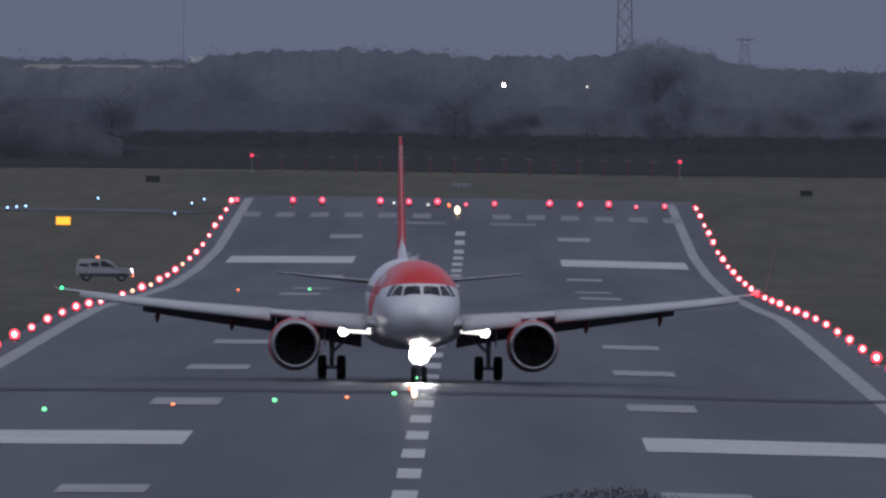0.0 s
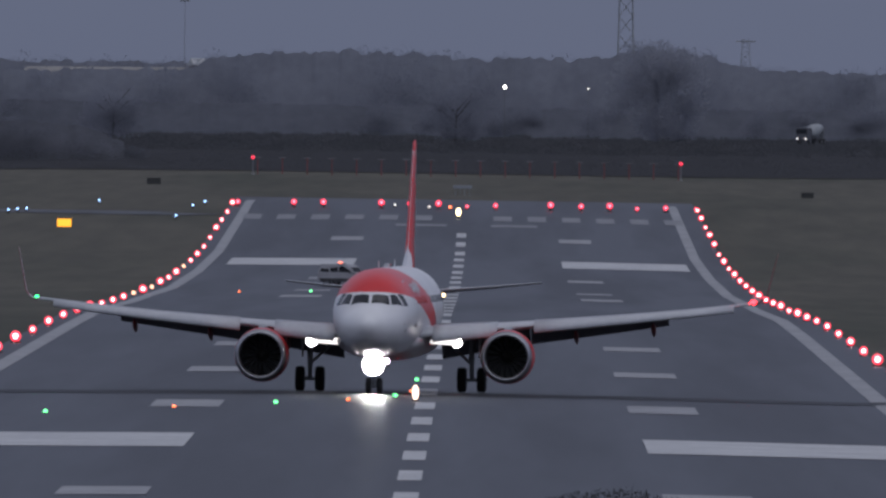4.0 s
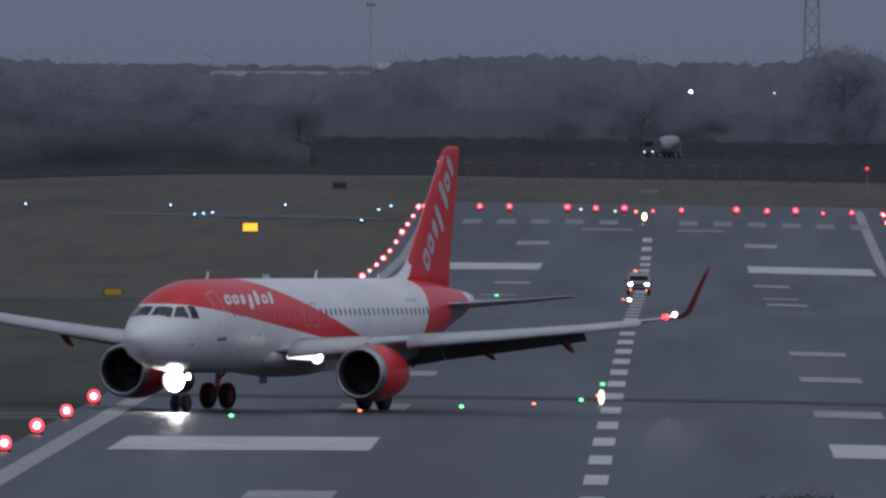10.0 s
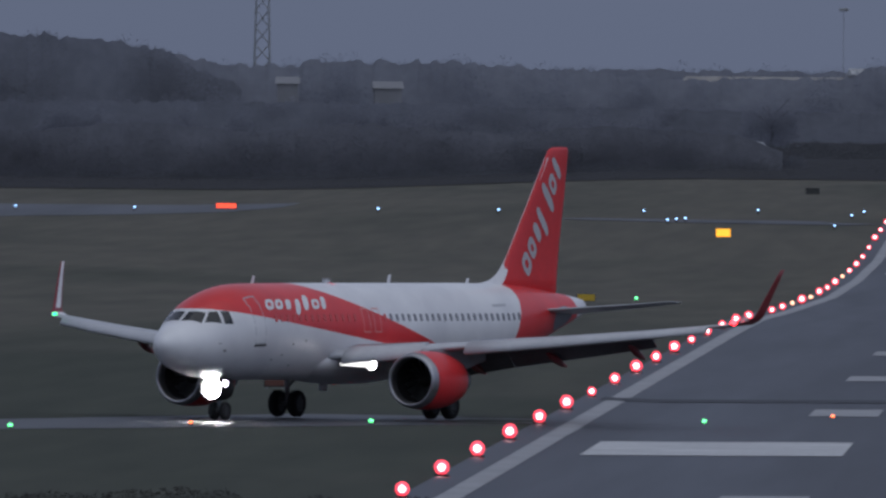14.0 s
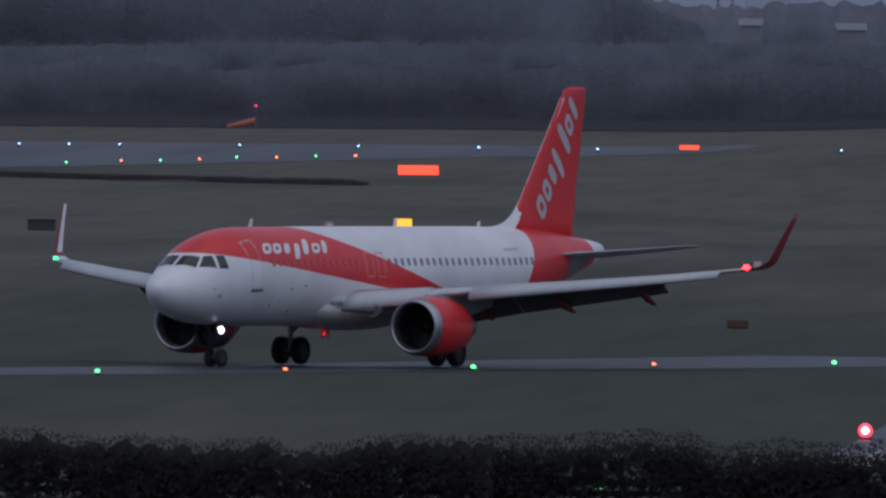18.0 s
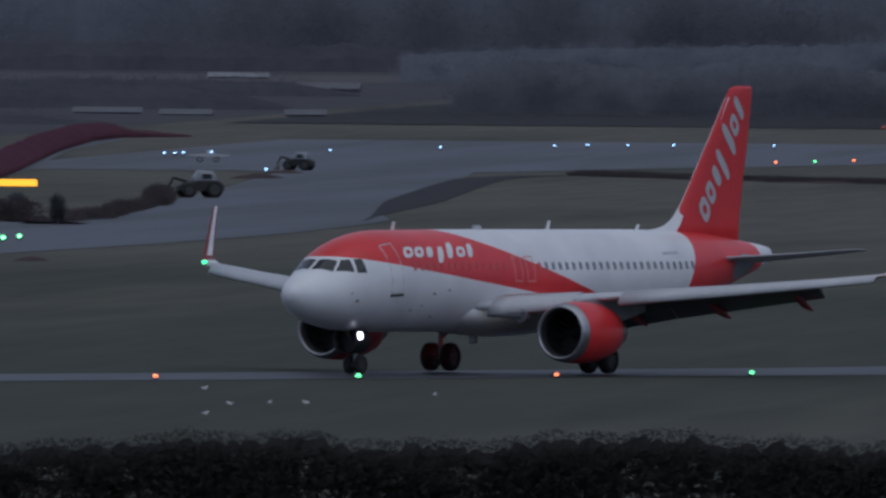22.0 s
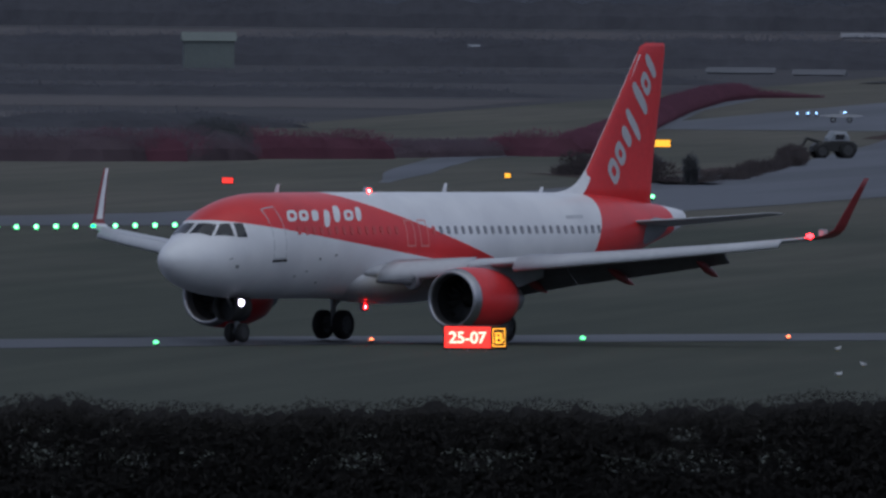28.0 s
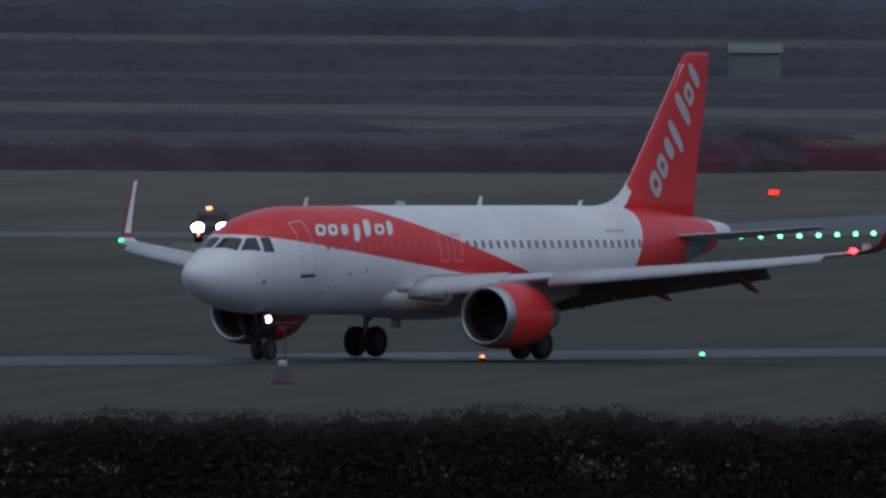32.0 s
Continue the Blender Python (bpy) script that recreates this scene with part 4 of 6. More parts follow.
put(lamp("centre_light", "amber lamp of the taxiway centre line", L_AMBER, 0.09, 0.02, "taxiway centre lights", squash=0.8),
    [(-14.2, 1294), (-6.6, 1329), (-3.8, 1368), (-26.6, 1262), (-41.0, 1237), (-55.4, 1207.5), (-69.9, 1182), (-85.1, 1165), (-100.1, 1143.5), (-114.4, 1114), (-19.2, 2192), (-4.15, 2170), (-28.1, 951)])
put(lamp("approach_path_light", "pale yellow runway guard lamp", L_GUARD, 0.15, 0.15, "runway guard lamps"), [(-3.7, 2165)])
put(lamp("approach_path_light", "bright pale yellow runway guard lamp", L_GUARD, 0.25, 0.2, "runway guard lamps", squash=1.6), [(-3.5, 2890)])
# lens stretched upright to include the lamp's reflection in the wet asphalt
put(lamp("approach_path_light", "pinkish white runway lamp, drawn tall with its wet reflection", L_PINKISH, 0.15, 0.05, "runway guard lamps", squash=2.3), [(-3.6, 1362)])
BAR_Y = np.linspace(1600, 1900, 1200)
BAR_X = np.interp(BAR_Y, (1600, 1609, 1625, 1642, 1655, 1684, 1727, 1800, 1900), (-169, -165.5, -161.5, -156, -151.8, -148.8, -147.5, -146.9, -146.8))
BAR, slant = [], -0.10545
while slant < -0.0774:
    BAR.append((float(np.interp(slant, BAR_X / BAR_Y, BAR_X)), float(np.interp(slant, BAR_X / BAR_Y, BAR_Y))))
    slant += 0.00069 - 0.00013 * ease(-0.095, -0.084, slant) + (0.0010 if abs(slant + 0.0800) < 0.0003 else 0)
put(lamp("stop_bar_light", "green lamp in a long row across the taxiway", L_GREEN, 0.15, 0.08, "green lamp row", core=L_MINT),
    BAR)
put(lamp("taxiway_edge_light", "small blue taxiway edge light", L_BLUE, 0.11, 0.25, "blue edge lights"),
    [(-171.0, 3100), (-165.9, 3105), (-160.5, 3106), (-147.8, 3110), (-135, 3109), (-121.9, 3105), (-108.8, 3095), (-80.4, 3008), (-66.8, 2959), (-51.5, 2932), (-48, 2867), (-47.2, 2873), (-46.4, 2879), (-40.1, 2946), (-31.1, 2836), (-29.3, 2943), (-30.2, 2910),
     (-212.3, 2916), (-211.6, 2921), (-211.1, 2926), (-188.2, 2717), (-199.6, 2977), (-191.9, 3035), (-182.4, 3077), (-179.4, 3086), (-175.4, 3091)])
put(lamp("far_centre_light", "small far green taxiway lamp", L_GREEN, 0.12, 0.05, "far centre lights"), [(-144.7, 2879), (-139.4, 2927), (-132.5, 2952), (-152, 2840), (-38.8, 2181)])
put(lamp("far_centre_light", "small far amber taxiway lamp", L_AMBER, 0.13, 0.05, "far centre lights"), [(-148, 2867), (-141.8, 2899), (-135.6, 2932), (-129, 2965)])
put(lamp("far_runway_light", "small amber lamp beyond the runway end", L_AMBER, 0.16, 0.1, ""), [(-4.4, 2925)])
put(lamp("far_runway_light", "small pale lamp beyond the runway end", L_FAINT, 0.14, 0.1, "far pale lamps"), [(-10.0, 2938), (-6.5, 2925)])
put(lamp("street_lamp", "far white lamp among the trees", L_WHITE, 0.24, 7.3, "far white lamps", STEEL), [(1.5, 4235)])
put(lamp("street_lamp", "fainter far white lamp among the trees", L_FAINT, 0.17, 7.3, "far white lamps", STEEL), [(13.7, 4235)])


put(lamp("mast_light", "small red lamp among the far trees", L_REDDIM, 0.15, 4.3, "", STEEL), [(-107.7, 4500)])


# ---- signs ----
def sign(name, label, x, y, w, h, face, legs=2, text="", panel=None, lift=0.12, rim=0.1):
    k = 1 - lift / (EYE.z - gz(x, y))
    x, y = x * k, y * k
    ob = root(name, label, "airfield sign", "", pose(x, y, gz(x, y)))
    bm = bmesh.new()
    add_box(bm, 0, 0.12, lift + h / 2, w + rim, 0.2, h + min(rim, 0.2), 0.03)
    part("case", bm, BLACK, ob, "black case")
    bm = bmesh.new()
    add_box(bm, 0, 0.005, lift + h / 2, w, 0.03, h, 0.008)
    part("face", bm, face, ob, "lit face")
    for i in range(legs):
        bm = bmesh.new()
        add_tube(bm, (w * (i / max(1, legs - 1) - 0.5) * 0.8, 0.12, -0.1), (w * (i / max(1, legs - 1) - 0.5) * 0.8, 0.12, lift), 0.04, 0.04, 8)
        part("leg", bm, STEEL, ob)
    if panel:
        bm = bmesh.new()
        add_box(bm, w / 2 + panel / 2 + 0.04, 0.12, lift + h / 2, panel + 0.08, 0.2, h + 0.1, 0.03)
        part("location_panel", bm, BLACK, ob, "black panel with a yellow border")
        bm = bmesh.new()
        cx = w / 2 + panel / 2 + 0.04
        for dx, dz, sx, sz in ((0, h / 2 - 0.08, panel - 0.06, 0.04), (0, -h / 2 + 0.08, panel - 0.06, 0.04), (panel / 2 - 0.06, 0, 0.04, h - 0.1), (-panel / 2 + 0.06, 0, 0.04, h - 0.1)):
            add_box(bm, cx + dx, 0.012, lift + h / 2 + dz, sx, 0.02, sz)
        part("border", bm, L_YDIM, ob)
    return ob


def letters(ob, text, x, z, size, material, name="lettering"):
    cu = bpy.data.curves.new(name, "FONT")
    cu.body, cu.size, cu.align_x, cu.extrude, cu.offset = text, size, "CENTER", 0.006, 0.012
    t = new(name, cu)
    dg = bpy.context.evaluated_depsgraph_get()
    me = bpy.data.meshes.new_from_object(t.evaluated_get(dg))
    bpy.data.objects.remove(t)
    me.materials.clear()
    me.materials.append(material)
    return piece(name, me, ob, pose(x, -0.022, z, 90, 0, 0))


hold = sign("holding_sign", "lit red runway holding sign with white figures", -94.3, 1120, 1.78, 0.82, L_OSIGN, 3, panel=0.56)
letters(hold, "25-07", 0, 0.31, 0.62, L_TEXT)
letters(hold, "B", 0.89 + 0.32, 0.31, 0.6, L_YDIM, "location_letter")
sign("taxi_sign", "lit plain yellow guidance sign on two legs", -189, 2427, 3.2, 0.58, L_YSIGN)
sign("taxi_sign", "lit plain yellow guidance sign on two legs", -41.0, 2768, 1.35, 0.75, L_YSIGN)
sign("taxi_sign", "small lit yellow guidance sign", -169.6, 2047, 0.42, 0.3, L_YSIGN)
sign("taxi_sign", "small lit yellow and black guidance sign", -188.5, 1747, 0.45, 0.36, L_YSIGN, rim=0.55)
sign("taxi_sign", "dim yellow guidance sign seen side by side", -91.6, 1972, 1.0, 0.4, YELLOW)
DULL_ORANGE = mat("faded_orange_sheet", (0.13, 0.045, 0.03), (0.09, 0.035, 0.025), 2, 9, 0.6)
sign("taxi_sign", "dim yellow guidance sign in the runway grass", -41.2, 2110, 1.25, 0.45, YELLOW)
sign("taxi_sign", "low dull orange board in the grass", -42.0, 1388, 0.9, 0.3, DULL_ORANGE)
sign("taxi_sign", "dim yellow guidance sign seen side by side", -90.0, 1972, 1.0, 0.4, YELLOW)
sign("taxi_sign", "lit amber guidance sign in the grass", -87.9, 2100, 1.3, 0.55, L_YSIGN)
sign("holding_sign", "lit plain red sign far over the grass", -112.7, 2726, 3.8, 0.9, L_ORSIGN)
sign("holding_sign", "lit plain red sign far over the grass", -98.5, 3080, 2.1, 0.5, L_ORSIGN)
sign("holding_sign", "small lit red sign beside the taxiway", -182.4, 1970, 0.72, 0.36, L_OSIGN)


# ---- vehicles ----
def wheel_of(parent, x, y, r, w):
    wh = new("wheel", None)
    wh.parent = parent
    wh.matrix_basis = pose(x, y, r)
    bm = bmesh.new()
    loft(bm, [[(r * rr * math.cos(2 * math.pi * k / 18), w * a, r * rr * math.sin(2 * math.pi * k / 18)) for k in range(18)] for a, rr in ((-0.5, 0.6), (-0.5, 0.9), (-0.3, 1), (0.3, 1), (0.5, 0.9), (0.5, 0.6))], cap=False)
    smooth_all(part("tyre", bm, RUBBER, wh))
    bm = bmesh.new()
    add_tube(bm, (0, -w * 0.45, 0), (0, w * 0.45, 0), r * 0.61, r * 0.61, 14)
    part("rim", bm, STEEL, wh)
    return wh


def build_car(name, label, paint, lamps, beacon, lamp_size=0.16):
    """A tall estate car of the airfield: x forward."""
    car = root(name, label, "car")
    bm = bmesh.new()
    side = ((2.16, 0.42), (2.22, 0.72), (2.10, 0.98), (1.05, 1.10), (0.42, 1.68), (-0.2, 1.75), (-1.95, 1.74), (-2.14, 1.15), (-2.2, 0.7), (-2.16, 0.42))
    loft(bm, [[(x * (0.985 if abs(y) > 0.87 else 1), y * (0.82 if z > 1.2 else 1), z) for x, z in side] for y in (-0.9, -0.86, 0, 0.86, 0.9)])
    bmesh.ops.bevel(bm, geom=bm.edges[:], offset=0.03, segments=1, affect="EDGES")
    part("body", bm, paint, car)
    for y in (1, -1):
        for x0, x1, x2, x3 in ((0.78, 0.36, -0.28, -0.28), (-0.40, -0.40, -1.06, -1.06), (-1.18, -1.18, -1.80, -1.95)):
            bm = bmesh.new()
            bm.faces.new([bm.verts.new(p) for p in ((x0, y * 0.885, 1.14), (x1, y * 0.76, 1.58), (x2, y * 0.76, 1.6), (x3, y * 0.885, 1.16))])
            bmesh.ops.solidify(bm, geom=bm.faces[:], thickness=0.03)
            part("side_window", bm, COCKPIT, car, "dark side window")
        bm = bmesh.new()
        add_box(bm, 0, y * 0.905, 0.5, 3.9, 0.05, 0.26, 0.02)
        part("sill_panel", bm, CLADDING, car, "dull dark lower cladding")
        bm = bmesh.new()
        add_box(bm, 0.72, y * 0.99, 1.14, 0.14, 0.16, 0.14, 0.03)
        part("door_mirror", bm, BLACK, car, "black door mirror")
    bm = bmesh.new()
    bm.faces.new([bm.verts.new(p) for p in ((1.03, -0.76, 1.13), (1.03, 0.76, 1.13), (0.47, 0.66, 1.63), (0.47, -0.66, 1.63))])
    bmesh.ops.solidify(bm, geom=bm.faces[:], thickness=0.03)
    part("windscreen", bm, COCKPIT, car)
    bm = bmesh.new()
    add_box(bm, 2.2, 0, 0.52, 0.12, 1.7, 0.2, 0.04)
    part("bumper", bm, CLADDING, car, "dull dark bumper")
    bm = bmesh.new()
    add_box(bm, 2.19, 0, 0.8, 0.06, 0.8, 0.16, 0.02)
    part("grille", bm, BLACK, car, "black grille")
    for y in (0.68, -0.68):
        bm = bmesh.new()
        add_ball(bm, 2.12, y * 0.97, 0.80, lamp_size, 12, 8, 0.62, 1.1, 1.0)
        part("headlight", bm, lamps, car, "glowing headlight")
        bm = bmesh.new()
        add_ball(bm, 2.26, y * 0.9, 0.44, 0.08, 10, 6)
        part("fog_light", bm, L_AMBER, car, "amber lamp")
    bm = bmesh.new()
    add_box(bm, -0.5, 0.0, 1.78, 0.34, 0.9, 0.05, 0.02)
    bar = part("roof_bar", bm, BLACK, car, "black roof bar")
    bm = bmesh.new()
    add_box(bm, -0.5, -0.25, 1.87, 0.28, 0.28, 0.16, 0.05)
    part("beacon", bm, beacon, bar, "amber-red beacon")
    for x in (1.36, -1.36):
        for y in (0.78, -0.78):
            VEHICLE_WHEELS.append((car, wheel_of(car, x, y, 0.36, 0.22), 0.36))
    return car


CLADDING = mat("dull_dark_plastic", (0.07, 0.07, 0.075), (0.05, 0.05, 0.054), 2, 9, 0.7)
# white paint toned down to carry the haze over the distant car
CAR_WHITE = mat("white_paint_hazed", (0.36, 0.36, 0.38), (0.28, 0.28, 0.30), 1, 8, 0.4)
VEHICLE_WHEELS = []
car = build_car("airfield_car", "white airfield patrol car, dulled for haze, with lit headlights and roof beacon", CAR_WHITE, L_HEAD, glow("car_beacon_lens", (1, 0.22, 0.13), 2.2), 0.16)
van = build_car("service_car", "dark service car with bright headlights and an amber beacon", BLACK, glow("bright_headlamp_lens", (1, 0.82, 0.75), 120), glow("amber_beacon_lens", (1, 0.16, 0.05), 10), 0.28)


L_LORRY = glow("lorry_headlamp_lens", (1.0, 0.93, 0.85), 1.4)
# drum paint dulled, with distance haze put into the colour
PALE_DRUM = mat("hazed_pale_drum", (0.36, 0.38, 0.40), (0.28, 0.30, 0.32), 0.5, 4, 0.6)


def build_mixer():
    """A concrete mixer lorry: x forward."""
    t = root("mixer_lorry", "pale concrete mixer lorry with a rounded drum on the far road", "truck")
    bm = bmesh.new()
    add_box(bm, 3.2, 0, 1.85, 1.9, 2.4, 2.3, 0.18)
    part("cab", bm, TUNNEL, t, "dull grey cab")
    bm = bmesh.new()
    add_box(bm, 4.16, 0, 2.35, 0.05, 2.0, 0.85, 0.02)
    part("windscreen", bm, COCKPIT, t)
    bm = bmesh.new()
    add_box(bm, 0, 0, 0.85, 8.2, 1.0, 0.3, 0.03)
    part("chassis", bm, BLACK, t)
    bm = bmesh.new()
    ax = Vector((1, 0, -0.22)).normalized()
    up = Vector((0.22, 0, 1)).normalized()
    loft(bm, [[Vector((-0.9, 0, 2.45)) + ax * a + Vector((0, 1, 0)) * r * math.cos(2 * math.pi * k / 24) + up * r * math.sin(2 * math.pi * k / 24) for k in range(24)] for a, r in ((2.7, 0.35), (2.5, 0.8), (1.2, 1.2), (0.1, 1.22), (-1.4, 0.95), (-2.6, 0.55))])
    smooth_all(part("drum", bm, PALE_DRUM, t, "pale drum"))
    bm = bmesh.new()
    add_box(bm, -3.9, 0, 1.9, 0.4, 0.8, 2.0, 0.05)
    part("chute", bm, STEEL, t)
    for y in (0.85, -0.85):
        bm = bmesh.new()
        add_ball(bm, 4.15, y, 1.0, 0.17, 12, 8, 0.5, 1, 1)
        part("headlight", bm, L_LORRY, t, "glowing headlight")
    for x in (2.9, -1.6, -2.9):
        for y in (1.05, -1.05):
            VEHICLE_WHEELS.append((t, wheel_of(t, x, y, 0.5, 0.3), 0.5))
    return t


mixer = build_mixer()
mixer.scale = (0.8, 0.8, 0.8)
MIXER_Y = 4060


def build_digger(name, label, x, y, turn, scale=1.0):
    """A squat loader with a rounded pale cab, thick tyres and a folded arm: x forward."""
    t = root(name, label, "excavator", "", pose(x, y, gz(x, y), 0, 0, turn) @ Matrix.Scale(scale, 4))
    bm = bmesh.new()
    loft(bm, [[(x_, y_, z_) for y_, z_ in ((-w, 0.55), (w, 0.55), (w, h_ - 0.12), (w - 0.15, h_), (0.15 - w, h_), (-w, h_ - 0.12))] for x_, w, h_ in ((-1.9, 0.6, 1.1), (-1.6, 0.78, 1.35), (0.2, 0.8, 1.4), (1.3, 0.72, 1.25), (1.75, 0.5, 0.95))])
    part("body", bm, BLACK, t, "dark engine body")
    bm = bmesh.new()
    loft(bm, [[(x_, y_, z_) for y_, z_ in ((-0.72, 1.38), (0.72, 1.38), (0.72, h_ - 0.3), (0.5, h_), (-0.5, h_), (-0.72, h_ - 0.3))] for x_, h_ in ((-1.25, 1.75), (-1.0, 2.15), (0.05, 2.2), (0.5, 1.6))])
    cab = part("cab", bm, ROOF, t, "rounded pale cab")
    for y_ in (0.73, -0.73):
        bm = bmesh.new()
        add_box(bm, -0.45, y_, 1.7, 0.75, 0.03, 0.42, 0.01)
        part("window", bm, COCKPIT, cab)
    bm = bmesh.new()
    add_tube(bm, (0.9, 0, 1.25), (2.1, 0, 1.6), 0.14, 0.11, 8)
    add_tube(bm, (2.1, 0, 1.6), (2.7, 0, 0.6), 0.11, 0.09, 8)
    part("digging_arm", bm, BLACK, t)
    bm = bmesh.new()
    loft(bm, [[(2.45 + 0.6 * q, y_, 0.12 + 0.75 * z_) for q, z_ in ((0, 0.9), (0, 0.2), (0.4, 0), (1, 0.1), (0.35, 0.3))] for y_ in (-0.6, 0.6)])
    part("bucket", bm, WALLS, t, "pale scuffed bucket")
    for wx, r in ((-1.05, 0.68), (1.05, 0.58)):
        for wy in (0.85, -0.85):
            w_ = wheel_of(t, wx, wy, r, 0.42)
            for c in w_.children:
                if c.name.startswith("rim"):
                    c.data.materials[0] = RIM
    return t


build_digger("digger", "dark digger with a rounded pale cab at rest beside the taxiway", -164.3, 2295, 200)
build_digger("digger", "small dark digger far off at the edge of the apron", -184.5, 2707, 165, 0.8)


def build_trailer(x, y):
    """A flat white trailer with a lit lamp on top."""
    t = root("flat_trailer", "low flat white trailer with a small lit lamp", "trailer", "", pose(x, y, gz(x, y), 0, 0, 4))
    bm = bmesh.new()
    loft(bm, [[(x_, -0.9, z0), (x_, 0.9, z0), (x_, 0.9, z1), (x_, -0.9, z1)] for x_, z0, z1 in ((-2.1, 0.62, 0.68), (-1.3, 0.55, 0.76), (0, 0.5, 0.84), (1.3, 0.55, 0.76), (2.1, 0.62, 0.68))])
    part("deck", bm, PALE, t, "white sheeted deck")
    bm = bmesh.new()
    add_box(bm, 0.2, 0, 0.98, 0.7, 0.8, 0.3, 0.08)
    part("lamp_box", bm, PALE, t)
    bm = bmesh.new()
    add_ball(bm, 0.35, -0.42, 1.0, 0.1)
    part("lamp", bm, L_BLUE, t, "small lit bluish lamp")
    for wx in (-0.8, 0.8):
        for wy in (0.75, -0.75):
            wheel_of(t, wx, wy, 0.28, 0.18)


build_trailer(-199.6, 2800)


# ---- woods, hedges and far slopes ----
def twigs(rng, centre, size, count, length, width):
    """Loose thin triangles filling an egg-shaped crown."""
    d = rng.normal(size=(count, 3))
    d /= np.linalg.norm(d, axis=1)[:, None]
    rad = rng.random(count) ** 0.45
    p = np.array(centre) + d * rad[:, None] * np.array(size)
    g = d * np.array((1, 1, 0.8)) + rng.normal(size=(count, 3)) * 0.55 + np.array((0, 0, 0.35))
    g /= np.linalg.norm(g, axis=1)[:, None]
    L = length * (0.5 + rng.random(count))[:, None]
    w = np.cross(g, rng.normal(size=(count, 3)))
    w /= np.linalg.norm(w, axis=1)[:, None]
    w *= width * (0.5 + rng.random(count))[:, None]
    return np.stack((p - w, p + w, p + g * L), axis=1).reshape(-1, 3)


def tri_mesh(name, verts, material):
    me = bpy.data.meshes.new(name)
    n = len(verts)
    me.vertices.add(n)
    me.vertices.foreach_set("co", np.asarray(verts, dtype=np.float32).ravel())
    me.loops.add(n)
    me.loops.foreach_set("vertex_index", np.arange(n, dtype=np.int32))
    me.polygons.add(n // 3)
    me.polygons.foreach_set("loop_start", np.arange(0, n, 3, dtype=np.int32))
    me.update(calc_edges=True)
    me.materials.append(material)
    return me


def wood(name, label, y, x0, x1, top, step, material, seed, dense=900, wide=1.0):
    """A belt of bare trees; top(x) gives the crown line's height."""
    rng = np.random.default_rng(seed)
    out = []
    x = x0
    while x < x1:
        yy = y + rng.uniform(-14, 14) * (1 if y > 4000 else 0.3)
        g = gz(x, yy)
        h = (top(x) - g) * rng.uniform(0.86 if wide == 1 else 0.6, 1.04)
        w = rng.uniform(0.22, 0.36) * h * wide
        out.append(twigs(rng, (x, yy, g + h * 0.58), (w * 1.15, w, h * 0.42), dense, 0.03 * h, 0.075))
        out.append(twigs(rng, (x, yy, g + h * 0.3), (w * 2.0, w, h * 0.34), int(dense * 1.3), 0.03 * h, 0.075))
        x += step * rng.uniform(0.7, 1.3)
    tagged(new(name, tri_mesh(name, np.concatenate(out), material)), label, "woods", "", "stuff")


def top_far(x):
    """Height of the far crown line across the view."""
    return lerp_table(x, (-640, -330, -280, -230, -180, -169, -160, -152, -144, -140, -135, -128, -124, -111, -96, -86, -77, -69, -62, -45, -40, -20, 0, 14, 22, 30, 40, 80),
                      (27, 26, 25, 23, 21.6, 21.4, 20.9, 20.2, 18.2, 17.0, 16.4, 16.4, 17.1, 17.2, 16.9, 15.5, 15.1, 14.7, 14.6, 15.0, 17.2, 18.0, 16.9, 16.9, 19.0, 18.2, 15.2, 15.0))


def top_near(x):
    return lerp_table(x, (-300, -260, -200, -150, -100, -50, 0, 60), (8, 11, 12.5, 13, 12.8, 12.0, 11.5, 11.5))


def tall_scrub_top(x):
    return max(gz(x, 3600) + 1, 10.4 - 0.6 * math.sin(x * 0.21) - 3.6 * ease(-53, -43, x))


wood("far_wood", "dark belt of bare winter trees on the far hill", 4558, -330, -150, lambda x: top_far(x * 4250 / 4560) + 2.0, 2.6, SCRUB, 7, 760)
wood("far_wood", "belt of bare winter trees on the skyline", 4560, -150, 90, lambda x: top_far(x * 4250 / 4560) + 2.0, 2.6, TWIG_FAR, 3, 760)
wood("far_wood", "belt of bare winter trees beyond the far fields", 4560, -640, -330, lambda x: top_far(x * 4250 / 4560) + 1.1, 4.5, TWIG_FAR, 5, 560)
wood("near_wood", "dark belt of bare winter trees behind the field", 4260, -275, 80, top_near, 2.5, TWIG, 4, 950)


